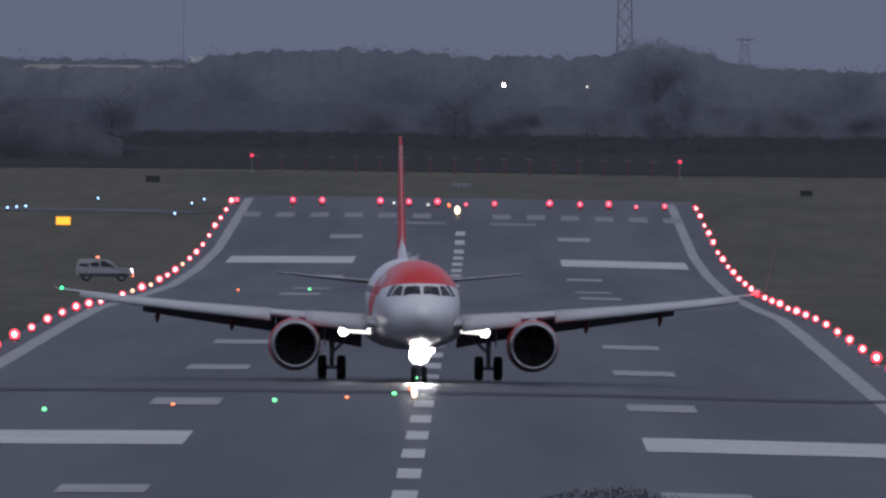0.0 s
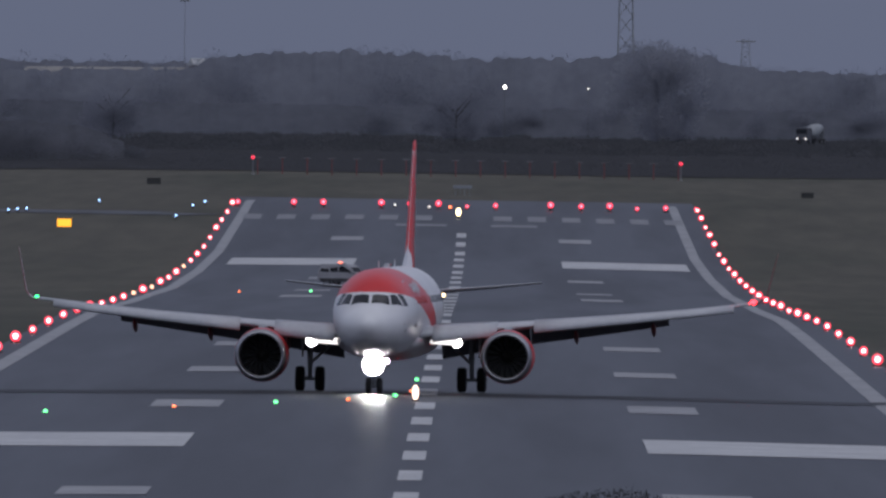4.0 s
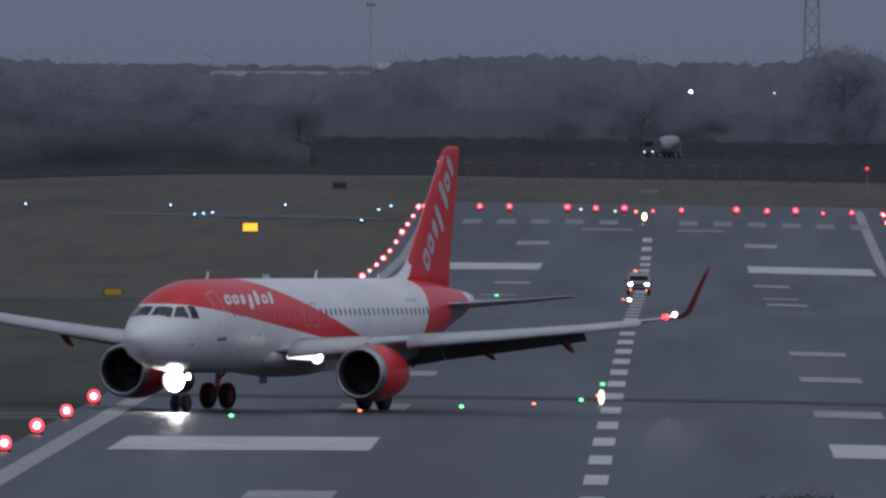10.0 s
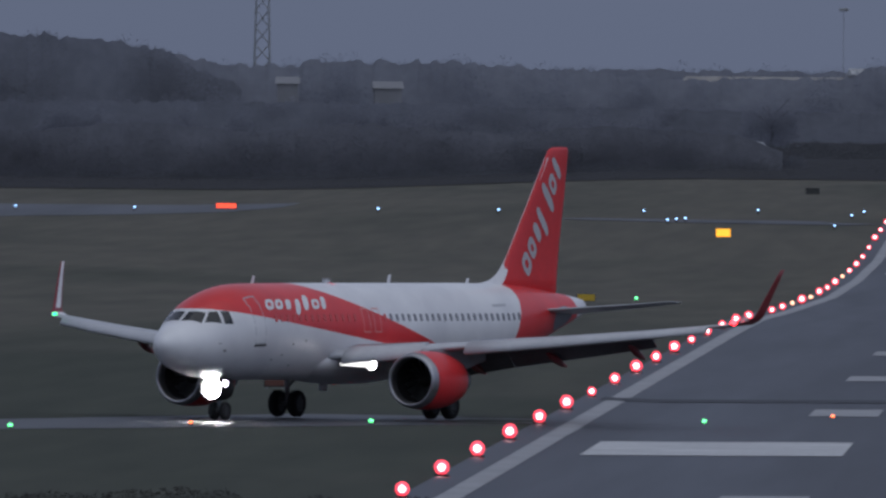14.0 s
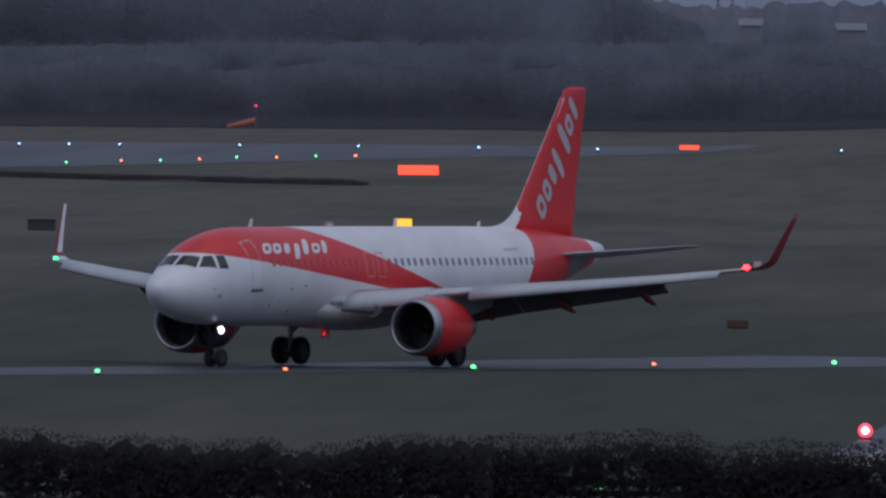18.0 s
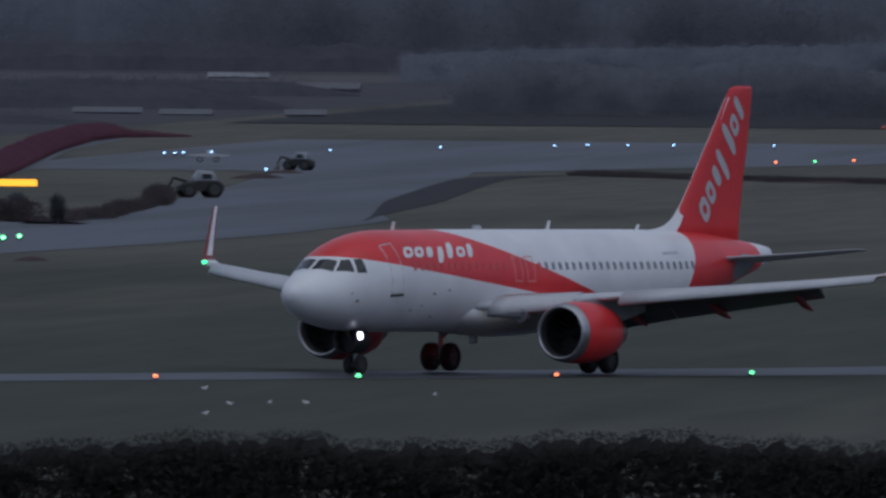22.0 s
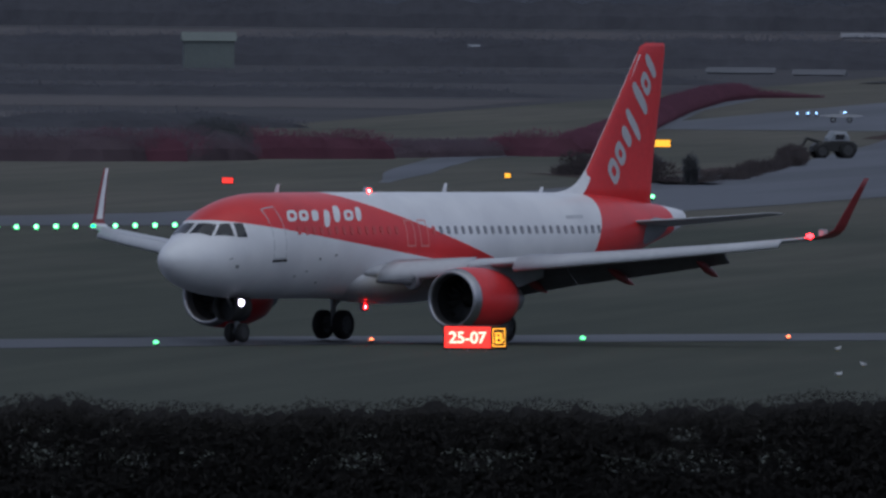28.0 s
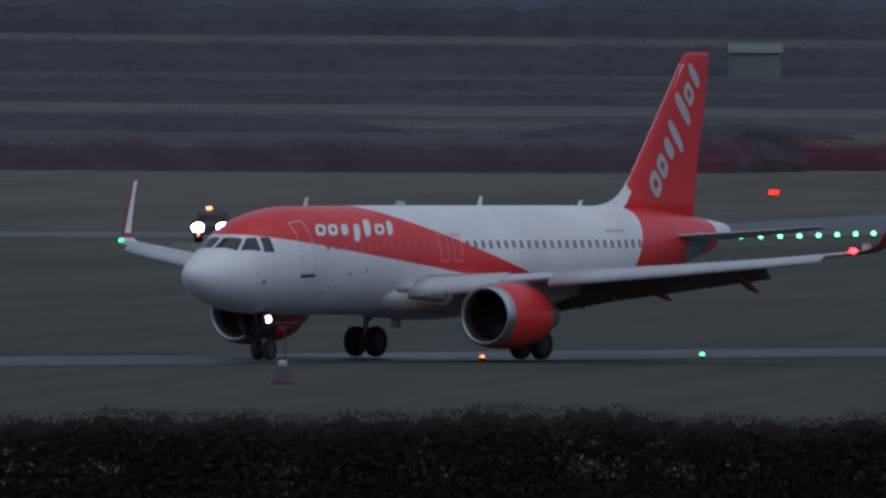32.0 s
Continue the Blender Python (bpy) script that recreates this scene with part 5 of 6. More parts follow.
def wooded_bank(label, x0, x1, y, seed, top, share, material, rise=6.0):
    """A steep bank of closely grown crowns that fills an open belt of trees; top(x) as for the belt."""
    rng = np.random.default_rng(seed)
    step = 0.6
    nx, nv = int((x1 - x0) / step), 10
    xs = x0 + step * np.arange(nx + 1)
    crown = np.full(nx + 1, 0.0)
    c = x0
    while c < x1:
        w, up = rng.uniform(1.2, 3.6), rng.uniform(0.02, 0.10)
        d = (xs - c) / w
        crown = np.maximum(crown, (up + 0.10) * np.clip(1 - d * d, 0, 1))
        c += rng.uniform(0.5, 1.7)
    crown += 0.03 * rng.random(nx + 1)
    lump = rng.random((nv + 1, nx + 5))
    lump = np.stack([np.convolve(r, np.ones(5) / 5, "valid") for r in lump])
    vs, fs = [], []
    for i in range(nx + 1):
        x = float(xs[i])
        g = gz(x, y)
        h = (top(x) - g) * (share + float(crown[i]))
        for k in range(nv + 1):
            u = k / nv
            vs.append((x, y + rise * u ** 1.5 + 0.08 * rise * lump[k, i], g - 0.5 + h * u))
    for i in range(nx):
        for k in range(nv):
            a = i * (nv + 1) + k
            fs.append((a, a + nv + 1, a + nv + 2, a + 1))
    me = bpy.data.meshes.new("wooded_bank")
    me.from_pydata(vs, [], fs)
    me.materials.append(material)
    tagged(new("wooded_bank", me), label, "woods", "", "stuff")


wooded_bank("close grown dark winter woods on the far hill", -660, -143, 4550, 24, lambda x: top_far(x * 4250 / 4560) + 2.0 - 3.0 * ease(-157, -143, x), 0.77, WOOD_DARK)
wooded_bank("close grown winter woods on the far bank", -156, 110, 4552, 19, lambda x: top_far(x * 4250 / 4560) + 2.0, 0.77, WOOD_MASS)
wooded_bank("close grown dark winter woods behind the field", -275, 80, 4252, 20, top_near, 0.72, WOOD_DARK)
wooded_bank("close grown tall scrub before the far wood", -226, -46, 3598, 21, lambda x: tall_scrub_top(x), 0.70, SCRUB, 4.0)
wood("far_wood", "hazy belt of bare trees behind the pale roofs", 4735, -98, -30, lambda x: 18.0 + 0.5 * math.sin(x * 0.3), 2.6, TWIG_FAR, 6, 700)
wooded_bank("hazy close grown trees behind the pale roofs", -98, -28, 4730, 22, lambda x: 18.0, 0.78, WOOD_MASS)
strip("wood_floor", [(-240, 3870), (95, 3870)], 475, 0.08, LITTER, 5, "structure", "dark leaf litter under the far woods", cols=30)
for k, (yy, h, x0) in enumerate(((3385, 1.75, -178), (3450, 2.1, -228), (3560, 1.9, -234), (3700, 1.3, -238), (3850, 0.8, -238))):
    wood("scrub_bank", "low dark scrub along the airfield boundary", yy, x0, 66, lambda x: gz(x, yy) + h, 1.3, IVY, 50 + k, 95, 3.4)


wood("tall_scrub", "tall dark scrub before the far wood", 3600, -225, -43, tall_scrub_top, 1.3, SCRUB, 61, 520, 1.6)


def rough_ground(x0, x1, y0, y1, count, seed):
    """Tufts of rank grass and bramble scattered over the verge."""
    rng = np.random.default_rng(seed)
    out = []
    for _ in range(count):
        x, y = rng.uniform(x0, x1), rng.uniform(y0, y1)
        h = rng.uniform(0.3, 0.9)
        out.append(twigs(rng, (x, y, gz(x, y) + 0.4 * h), (rng.uniform(0.8, 2.2), 2.0, h * 0.6), 70, 0.3, 0.07))
    tagged(new("rough_grass", tri_mesh("rough_grass", np.concatenate(out), IVY)), "rank grass and bramble before the wood", "grass", "", "stuff")


rough_ground(-80, 80, 3860, 4235, 1300, 77)


def tree(name, label, x, y, h, w, seed, material=TWIG, fill=1.0):
    rng = np.random.default_rng(seed)
    t = root(name, label, "tree", "", pose(x, y, gz(x, y)))
    bm = bmesh.new()
    add_tube(bm, (0, 0, -0.2), (0.1, 0, h * 0.45), h * 0.018, h * 0.012, 9)
    for k in range(9):
        a, z = 2.4 * k, h * (0.25 + 0.04 * k)
        add_tube(bm, (0.05, 0, z), (w * 0.62 * math.cos(a), w * 0.62 * math.sin(a), z + h * rng.uniform(0.2, 0.35)), h * 0.011, h * 0.003, 6)
    part("trunk", bm, BARK if material == TWIG else material, t)
    v = [twigs(rng, (0, 0, h * 0.56), (w, w, h * 0.42), int(6500 * fill), h * 0.035, h * 0.005)]
    for k in range(26):
        a, r = rng.uniform(0, 6.28), rng.uniform(0.3, 0.85)
        v.append(twigs(rng, (w * r * math.cos(a), w * r * math.sin(a), h * rng.uniform(0.04, 0.84)), (w * 0.36, w * 0.36, h * 0.14), int(700 * fill), h * 0.035, h * 0.005))
    c = new("crown", tri_mesh("crown", np.concatenate(v), material))
    c.parent = t


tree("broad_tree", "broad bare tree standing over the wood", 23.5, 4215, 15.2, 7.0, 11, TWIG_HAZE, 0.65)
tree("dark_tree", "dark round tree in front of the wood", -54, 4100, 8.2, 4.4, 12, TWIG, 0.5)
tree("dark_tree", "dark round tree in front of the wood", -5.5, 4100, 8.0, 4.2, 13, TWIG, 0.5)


def belt(name, label, pts, half, height, material, seed, density=26, kind="stuff", length=0.5, width=0.05, rough=0.15, bare=0.0, taper=4.0):
    """A hedge or shrub belt along points (x, y), uneven in height, thinning out at its ends."""
    rng = np.random.default_rng(seed)
    out, ring = [], []
    spans = [math.hypot(b[0] - a[0], b[1] - a[1]) for a, b in zip(pts, pts[1:])]
    whole, gone = sum(spans), 0.0
    taper = min(taper, 0.4 * whole)

    def thin(d):
        return 0.12 + 0.88 * math.sqrt(ease(0, taper, d) * ease(0, taper, whole - d))

    for (xa, ya), (xb, yb), L in zip(pts, pts[1:], spans):
        n = max(2, int(L / (half * 1.2)))
        for i in range(n):
            if rng.random() < bare:
                continue
            k = (i + rng.random()) / n
            x, y = xa + (xb - xa) * k, ya + (yb - ya) * k
            q = thin(gone + k * L)
            h = height * q * rng.uniform(1 - rough, 1 + 0.8 * rough)
            out.append(twigs(rng, (x, y, gz(x, y) + h * 0.5), (half * 1.3 * max(q, 0.4), half * q, h * 0.5), 6 + int(density * h), length * max(q, 0.5), width))
        # close-grown core, a low uneven ridge
        m = max(2, int(L / 1.2))
        up = height * (0.80 - 0.75 * rough + 0.9 * rough * np.convolve(rng.random(m + 3), np.ones(3) / 3, "valid"))
        nx, ny = (yb - ya) / L, -(xb - xa) / L
        for i in range(1 if ring else 0, m + 1 if rough < 0.5 else 0):
            x, y = xa + (xb - xa) * i / m, ya + (yb - ya) * i / m
            row, t = [], thin(gone + L * i / m)
            for k in range(7):
                a, q = math.pi * k / 6, t * (0.97 + 0.06 * rng.random())
                px, py = x + nx * half * q * math.cos(a), y + ny * half * q * math.cos(a)
                row.append((px, py, gz(px, py) - 0.05 + up[i] * q * math.sin(a)))
            ring.append(row)
        gone += L
    for a, b in zip(ring, ring[1:]):
        for k in range(6):
            out.append(np.array((a[k], a[k + 1], b[k + 1], a[k], b[k + 1], b[k])))
    tagged(new(name, tri_mesh(name, np.concatenate(out), material)), label, "hedge", "", kind)


def hedge_top(x):
    tall = np.interp(x, (-60, -52, -46, -40, -30, -27, -22, -21.4, -21, -17.3, -16.8, -15, -14.4, -11, -8.6, 0.8, 1.3, 2.2, 2.6, 7), (3.0, 3.06, 3.16, 3.24, 3.3, 3.46, 3.48, 3.26, 3.36, 3.38, 3.54, 3.54, 3.32, 3.32, 3.3, 3.2, 3.4, 3.42, 3.3, 3.34))
    return tall * (1 + 0.02 * np.sin(x * 0.9) + 0.02 * np.sin(x * 0.37 + 1) + 0.012 * np.sin(x * 3.1) + 0.006 * np.sin(x * 8.3))


def hedge_gap(x, u):
    """Where the hedge has grown thin, between the rails of the fence: above 0."""
    hole = np.sin(x * 1.9 + 1.6 * np.sin(x * 0.63)) + 0.6 * np.sin(x * 4.7 + 1.2 * np.sin(u * 9)) + 0.5 * np.sin(x * 13 + 2 * np.sin(u * 40))
    return hole - np.where((u > 0.625) & (u < 0.745), 0.0, np.where((u > 0.775) & (u < 0.86), 1.0, np.where((u > 0.42) & (u < 0.58), 1.75, 9.0)))


def hedge(name, label, x0, x1, y, half, seed, per_metre, leaf=0.05, core=0.95):
    """A clipped leafless hedge: a close-grown inside with gaps in it, and short twigs all over, up to a softly uneven top."""
    rng = np.random.default_rng(seed)
    n = int((x1 - x0) * per_metre)
    g0, slope = gz(x0, y), (gz(x1, y) - gz(x0, y)) / (x1 - x0)
    x, u = rng.uniform(x0, x1, n), rng.random(n)
    keep = (hedge_gap(x, u) < 0) | (rng.random(n) > 0.35)
    p = np.stack((x, y + rng.uniform(-half, half, n), g0 + slope * (x - x0) + hedge_top(x) * u + rng.normal(size=n) * 0.018), axis=1)[keep]
    m = len(p)
    inner = u[keep] < 0.93
    d = rng.normal(size=(m, 3)) * 0.8 + np.array((0, 0, 0.25))
    d /= np.linalg.norm(d, axis=1)[:, None]
    w = np.cross(d, rng.normal(size=(m, 3)))
    w /= np.linalg.norm(w, axis=1)[:, None]
    L = (np.where(inner, 0.07, 0.03) + np.where(inner, 0.10, 0.06) * rng.random(m))[:, None]
    w *= (np.where(inner, leaf, 0.012) * (0.5 + 0.8 * rng.random(m)))[:, None]
    v = [np.stack((p - w, p + w, p + d * L), axis=1).reshape(-1, 3)]
    # the close-grown inside, a rough sheet of thicket with thickness, open at the gaps
    nx, nz = int((x1 - x0) / 0.11), 34
    gx = np.linspace(x0, x1, nx + 1)[:, None] + rng.uniform(-0.03, 0.03, (nx + 1, nz + 1))
    gu = core * np.linspace(0, 1, nz + 1)[None, :] + rng.uniform(-0.008, 0.008, (nx + 1, nz + 1))
    gu[:, -1] += 0.05 * rng.random(nx + 1) - 0.02
    high = g0 + slope * (gx - x0) + hedge_top(gx) * gu
    solid = hedge_gap((gx[:-1, :-1] + gx[1:, 1:]) / 2, (gu[:-1, :-1] + gu[1:, 1:]) / 2) < 0
    for side in (-0.45, 0.45):
        q = np.stack((gx, y + side * half + rng.uniform(-0.06, 0.06, gx.shape), high), axis=2)
        a, b, c, e = (k[solid] for k in (q[:-1, :-1], q[1:, :-1], q[1:, 1:], q[:-1, 1:]))
        v.append(np.stack((a, b, c, a, c, e), axis=1).reshape(-1, 3))
    tagged(new(name, tri_mesh(name, np.concatenate(v), HEDGE)), label, "hedge", "", "stuff")


# near hedge with a timber fence in it
HY = 470
hedge("near_hedge", "dark leafless hedge in front of the airfield fence", -66, -18.2, HY, 0.6, 21, 7000, 0.028)
hedge("near_hedge", "thin-topped stretch of dark leafless hedge", -18.4, -8.6, HY + 0.8, 0.4, 22, 6500, 0.026, 0.88)
hedge("near_hedge", "dark low bush before the runway", 0.4, 7.2, HY, 0.4, 23, 6000, 0.02, 0.9)
fence = root("timber_fence", "weathered timber post and rail fence inside the hedge", "fence")
for i in range(20):
    bm = bmesh.new()
    x = -62 + 2.7 * i
    add_box(bm, x, HY + 0.95, gz(x, HY) + 1.2, 0.24, 0.16, 2.6, 0.03)
    part("post", bm, WOOD, fence)
for z in (0.5, 1.3, 2.0, 2.52):
    for i in range(19):
        bm = bmesh.new()
        x = -62 + 2.7 * (i + 0.5)
        add_box(bm, x, HY + 0.82, gz(x, HY) + z, 2.68, 0.06, 0.1, 0.015)
        part("rail", bm, WOOD, fence)

# crimson shrubs along the bank, fields behind, hedgerows, roofs
SHRUB = dict(length=0.3, width=0.032)
belt("crimson_shrubs", "belt of crimson-stemmed shrubs along the far bank", [(-185.5, 2292), (-191, 2392), (-202, 2560), (-213.4, 2737), (-225, 2925), (-233, 3077), (-234, 3136), (-227, 3157)], 1.35, 1.65, DOGWOOD, 31, 260, taper=45.0, **SHRUB)
belt("crimson_shrubs", "patch of crimson-stemmed shrubs on the far bank", [(-191.5, 2290), (-184, 2285)], 2.6, 2.0, DOGWOOD, 34, 600, taper=1.2, **SHRUB)
belt("crimson_shrubs", "patch of crimson-stemmed shrubs on the far bank", [(-206, 2225), (-195.5, 2240)], 2.6, 2.3, DOGWOOD, 35, 600, taper=1.2, **SHRUB)
belt("crimson_shrubs", "patch of crimson-stemmed shrubs on the far bank", [(-213, 2185), (-206, 2190)], 2.6, 2.3, DOGWOOD, 36, 600, taper=1.2, **SHRUB)
belt("dull_shrubs", "belt of dull purple-brown shrubs along the far bank", [(-340, 2120), (-238, 2158), (-213, 2180), (-203, 2215)], 3.0, 2.5, DULL_WOOD, 32, 800, taper=12.0, length=0.28, width=0.026)
belt("dull_shrubs", "low dull brown shrubs between the crimson ones", [(-197, 2250), (-190, 2300)], 2.6, 1.3, DULL_WOOD, 37, 900, **SHRUB)
belt("dark_bushes", "dark evergreen bushes among the crimson shrubs", [(-208.5, 2230), (-205, 2215)], 2.2, 3.3, IVY, 38, 900, **SHRUB)
strip("far_slope", [(-660, 3500), (-246, 3500)], 1000, 0.02, FIELD_B, 20, "structure", "dull winter fields of the far slope", cols=41)
for k, (y, x0, x1, h, m) in enumerate(((2690, -480, -285, 2.1, HEDGEROW), (3095, -500, -252, 1.5, HEDGEROW), (2650, -268, -240, 2.0, HEDGEROW), (3330, -500, -250, 1.7, HEDGEROW), (3640, -560, -250, 3.9, HEDGEROW), (3950, -600, -262, 3.0, HEDGEROW), (4470, -660, -280, 6.0, HEDGEROW))):
    belt("hedgerow", "dark hedgerow between the far fields", [(x0, y - 20), (x1, y + 20)], 6.0, h, m, 40 + k, 220, length=0.45, width=0.045, rough=0.3, taper=16.0)
for x0, x1, ya, yb, lb in ((-560, -250, 2930, 3066, "pale stubble field on the far slope"), (-560, -262, 2750, 2850, "pale stubble field on the far slope"), (-600, -262, 4240, 4400, "pale stubble field on the far slope")):
    strip("field", [(x0, (ya + yb) / 2), (x1, (ya + yb) / 2)], (yb - ya) / 2, 0.05, FIELD_A, 20, "structure", lb)


strip("track", [(-173, 1985), (-183.7, 2139), (-190.5, 2250), (-189, 2340), (-207, 2637), (-226, 2949), (-233, 3124)], lambda k: 0.4 + 1.4 * ease(0, 0.1, k), 0.025, TAXI, 10, "structure", "narrow pale track along the foot of the shrub bank")
strip("bare_soil", [(-170, 2090), (-165, 2066), (-158, 2024), (-153, 2002), (-152.8, 1990)], 2.2, 0.03, SOIL, 6, "structure", "bare trodden soil under the scrub")
belt("dark_scrub", "dark rough scrub and spoil beside the taxiway", [(-169, 2084), (-164, 2062), (-158, 2020), (-153.5, 2004)], 0.9, 1.1, SPOIL, 91, 420, length=0.35, width=0.03, rough=0.85, bare=0.5)
belt("dark_scrub", "broken low scrub beside the parked diggers", [(-153.5, 2004), (-153.5, 2050), (-157, 2120), (-160, 2180)], 0.8, 0.6, SPOIL, 96, 420, length=0.35, width=0.03, rough=0.85, bare=0.85)
belt("dark_scrub", "tall dark bushes beside the taxiway", [(-166.4, 2118), (-164.8, 2120)], 0.8, 1.5, IVY, 92, 900, length=0.4, width=0.03)
belt("dark_scrub", "dark rough scrub along the apron edge", [(-160, 2190), (-165.5, 2270)], 0.9, 0.8, SPOIL, 93, 420, length=0.35, width=0.03, rough=0.85, bare=0.4)


belt("dark_scrub", "single tall dark bush beside the taxiway", [(-153.2, 1999), (-152.6, 1999)], 0.4, 2.3, IVY, 95, 420, length=0.35, width=0.03)
strip("verge", [(-135, 2050), (-138.5, 2120), (-147.5, 2310), (-154.5, 2460), (-160.2, 2590), (-159.5, 2650), (-150, 2668), (-138, 2620), (-122, 2570)], lambda k: 0.1 + 2.2 * ease(0, 0.35, k) * (1 - 0.7 * ease(0.75, 1, k)), 0.035, LITTER, 8, "structure", "dark bare verge along the taxiway edge")
belt("low_scrub", "long low line of dark rough growth in the grass", [(-110, 2545), (-120, 2566), (-137, 2604), (-156, 2665)], 1.4, 0.34, SPOIL, 94, 1500, length=0.3, width=0.03)


def heap(x, y, w, d, h, seed, label):
    """A low uneven heap of earth."""
    rng = random.Random(seed)
    vs, fs, n, m = [], [], 26, 7
    for i in range(m + 1):
        r = i / m
        for k in range(n):
            a = 2 * math.pi * k / n
            q = r * (0.85 + 0.3 * noise.noise(Vector((math.cos(a) * 1.7 + seed, math.sin(a) * 1.7, seed))))
            px, py = x + w * q * math.cos(a), y + d * q * math.sin(a)
            vs.append((px, py, gz(px, py) - 0.05 + h * (1 - r) ** 0.8 * (0.7 + 0.6 * abs(noise.noise(Vector((px * 0.7, py * 0.1, seed)))))))
    for i in range(m):
        for k in range(n):
            fs.append((i * n + k, i * n + (k + 1) % n, (i + 1) * n + (k + 1) % n, (i + 1) * n + k))
    tagged(new("earth_mound", mesh_from("earth_mound", vs, fs, SOIL, True)), label, "mound", "earth mounds")


for i, (x, y, w, d, h) in enumerate(((-160, 2120, 4.5, 30, 0.5), (-179, 2575, 3.2, 14, 0.7), (-157.5, 2035, 3.0, 8, 0.45), (-182.6, 2660, 2.2, 12, 0.55), (-131.5, 1619, 1.5, 6, 0.45), (-131.5, 1699, 1.2, 6, 0.45), (-127, 2580, 10, 8, 0.35))):
    heap(x, y, w, d, h, 3 + i, "low dark mound of dug earth beside the taxiway")


TUNNEL_PALE = mat("pale_polythene", (0.23, 0.235, 0.26), (0.18, 0.185, 0.205), 0.1, 1, 0.6)
SHED_GREEN = mat("dull_green_sheeting", (0.15, 0.175, 0.165), (0.12, 0.14, 0.135), 0.2, 2, 0.7)


def shed(x, y, w, d, h, turn, label, wall=WALLS, roof=ROOF):
    b = root("shed", label, "building", "far roofs", pose(x, y, gz(x, y), 0, 0, turn))
    bm = bmesh.new()
    add_box(bm, 0, 0, h / 2, w, d, h)
    part("wall", bm, wall, b)
    bm = bmesh.new()
    loft(bm, [[(sx * (w / 2 + 0.3), -d / 2 - 0.3, h), (sx * (w / 2 + 0.3), 0, h + d * 0.22), (sx * (w / 2 + 0.3), d / 2 + 0.3, h), (sx * (w / 2 + 0.3), 0, h - 0.05)] for sx in (-1, 1)])
    part("roof", bm, roof, b)
    for i in range(max(1, int(w / 5)) if wall is WALLS else 0):
        bm = bmesh.new()
        add_box(bm, -w / 2 + 2.5 + 5 * i, -d / 2 - 0.02, h * 0.55, 1.6, 0.06, h * 0.3)
        part("window", bm, COCKPIT, b)


for x, y, w, d, h, a, m in ((-302.5, 4306, 8.6, 3, 0.32, 2, TUNNEL_PALE), (-272.2, 4053, 9.0, 4, 0.5, -3, TUNNEL), (-239.2, 3522, 4.6, 3, 0.3, 2, TUNNEL), (-349.6, 4583, 8, 4, 0.5, 3, TUNNEL), (-308.2, 4078, 9, 4, 0.2, 3, TUNNEL), (-254.6, 3534, 6, 3, 0.15, -2, TUNNEL), (-265.7, 3553, 8, 3, 0.2, 2, TUNNEL)):
    shed(x, y, w, d, h, a, "low pale polythene tunnel among the far fields", m, m)
shed(-333.7, 3577, 6.2, 5, 3.4, 8, "dull pale green shed on the far slope", SHED_GREEN, SHED_GREEN)
shed(-312.4, 3716, 1.1, 1.3, 2.2, 0, "small pale hut on the far slope")
shed(-134.5, 4500, 3.2, 5, 8.3, 0, "small pale house among the far trees", TUNNEL_PALE, TUNNEL_PALE)
shed(-119, 4500, 4.2, 5, 7.7, 5, "small pale house among the far trees", TUNNEL_PALE, TUNNEL_PALE)
shed(-86.6, 4640, 3.6, 6, 6.6, 0, "pale roof among the trees on the skyline")
shed(-62, 4640, 26, 8, 6.6, 0, "long pale roof among the trees on the skyline", WALLS, WALLS)
shed(-46, 4640, 5, 5, 8.6, 12, "pale tall shed among the trees on the skyline", WALLS, PALE)


def pylon(x, y, h):
    p = root("lattice_pylon", "dark steel lattice pylon behind the trees", "pylon", "", pose(x, y, gz(x, y)))
    w = lambda z: 1.5 - 1.0 * z / h
    k = 1.0 if h > 20 else 0.5
    for sx in (-1, 1):
        for sy in (-1, 1):
            bm = bmesh.new()
            add_tube(bm, (sx * w(0), sy * w(0), 0), (sx * w(h), sy * w(h), h), 0.13 * k, 0.09 * k, 6)
            part("leg", bm, STEEL, p)
    n = 16
    for i in range(n):
        z0, z1 = h * i / n, h * (i + 1) / n
        for c in range(4):
            a, b = ((-1, -1), (1, -1), (1, 1), (-1, 1))[c], ((1, -1), (1, 1), (-1, 1), (-1, -1))[c]
            bm = bmesh.new()
            add_tube(bm, (a[0] * w(z0), a[1] * w(z0), z0), (b[0] * w(z1), b[1] * w(z1), z1), 0.06 * k, 0.06 * k, 5)
            add_tube(bm, (b[0] * w(z0), b[1] * w(z0), z0), (a[0] * w(z1), a[1] * w(z1), z1), 0.06 * k, 0.06 * k, 5)
            part("brace", bm, STEEL, p)
    for z, L in ((h * 0.8, 4), (h * 0.9, 5), (h * 0.98, 3.5)) if h > 20 else ((h * 0.97, 1.6),):
        bm = bmesh.new()
        add_tube(bm, (-L, 0, z), (L, 0, z), 0.1, 0.1, 6)
        part("cross_arm", bm, STEEL, p)


pylon(21.2, 4700, 46)
pylon(-144.7, 4700, 44)
pylon(41.2, 4760, 13.6)
fm = root("floodlight_mast", "thin high floodlight mast behind the wood", "mast", "", pose(-49.6, 4630, gz(-49.6, 4630)))
bm = bmesh.new()
add_tube(bm, (0, 0, 0), (0, 0, 19), 0.05, 0.035, 8)
part("pole", bm, STEEL, fm)
bm = bmesh.new()
add_box(bm, 0, 0, 19.1, 1.5, 0.8, 0.5, 0.1)
part("lamp_crown", bm, STEEL, fm)

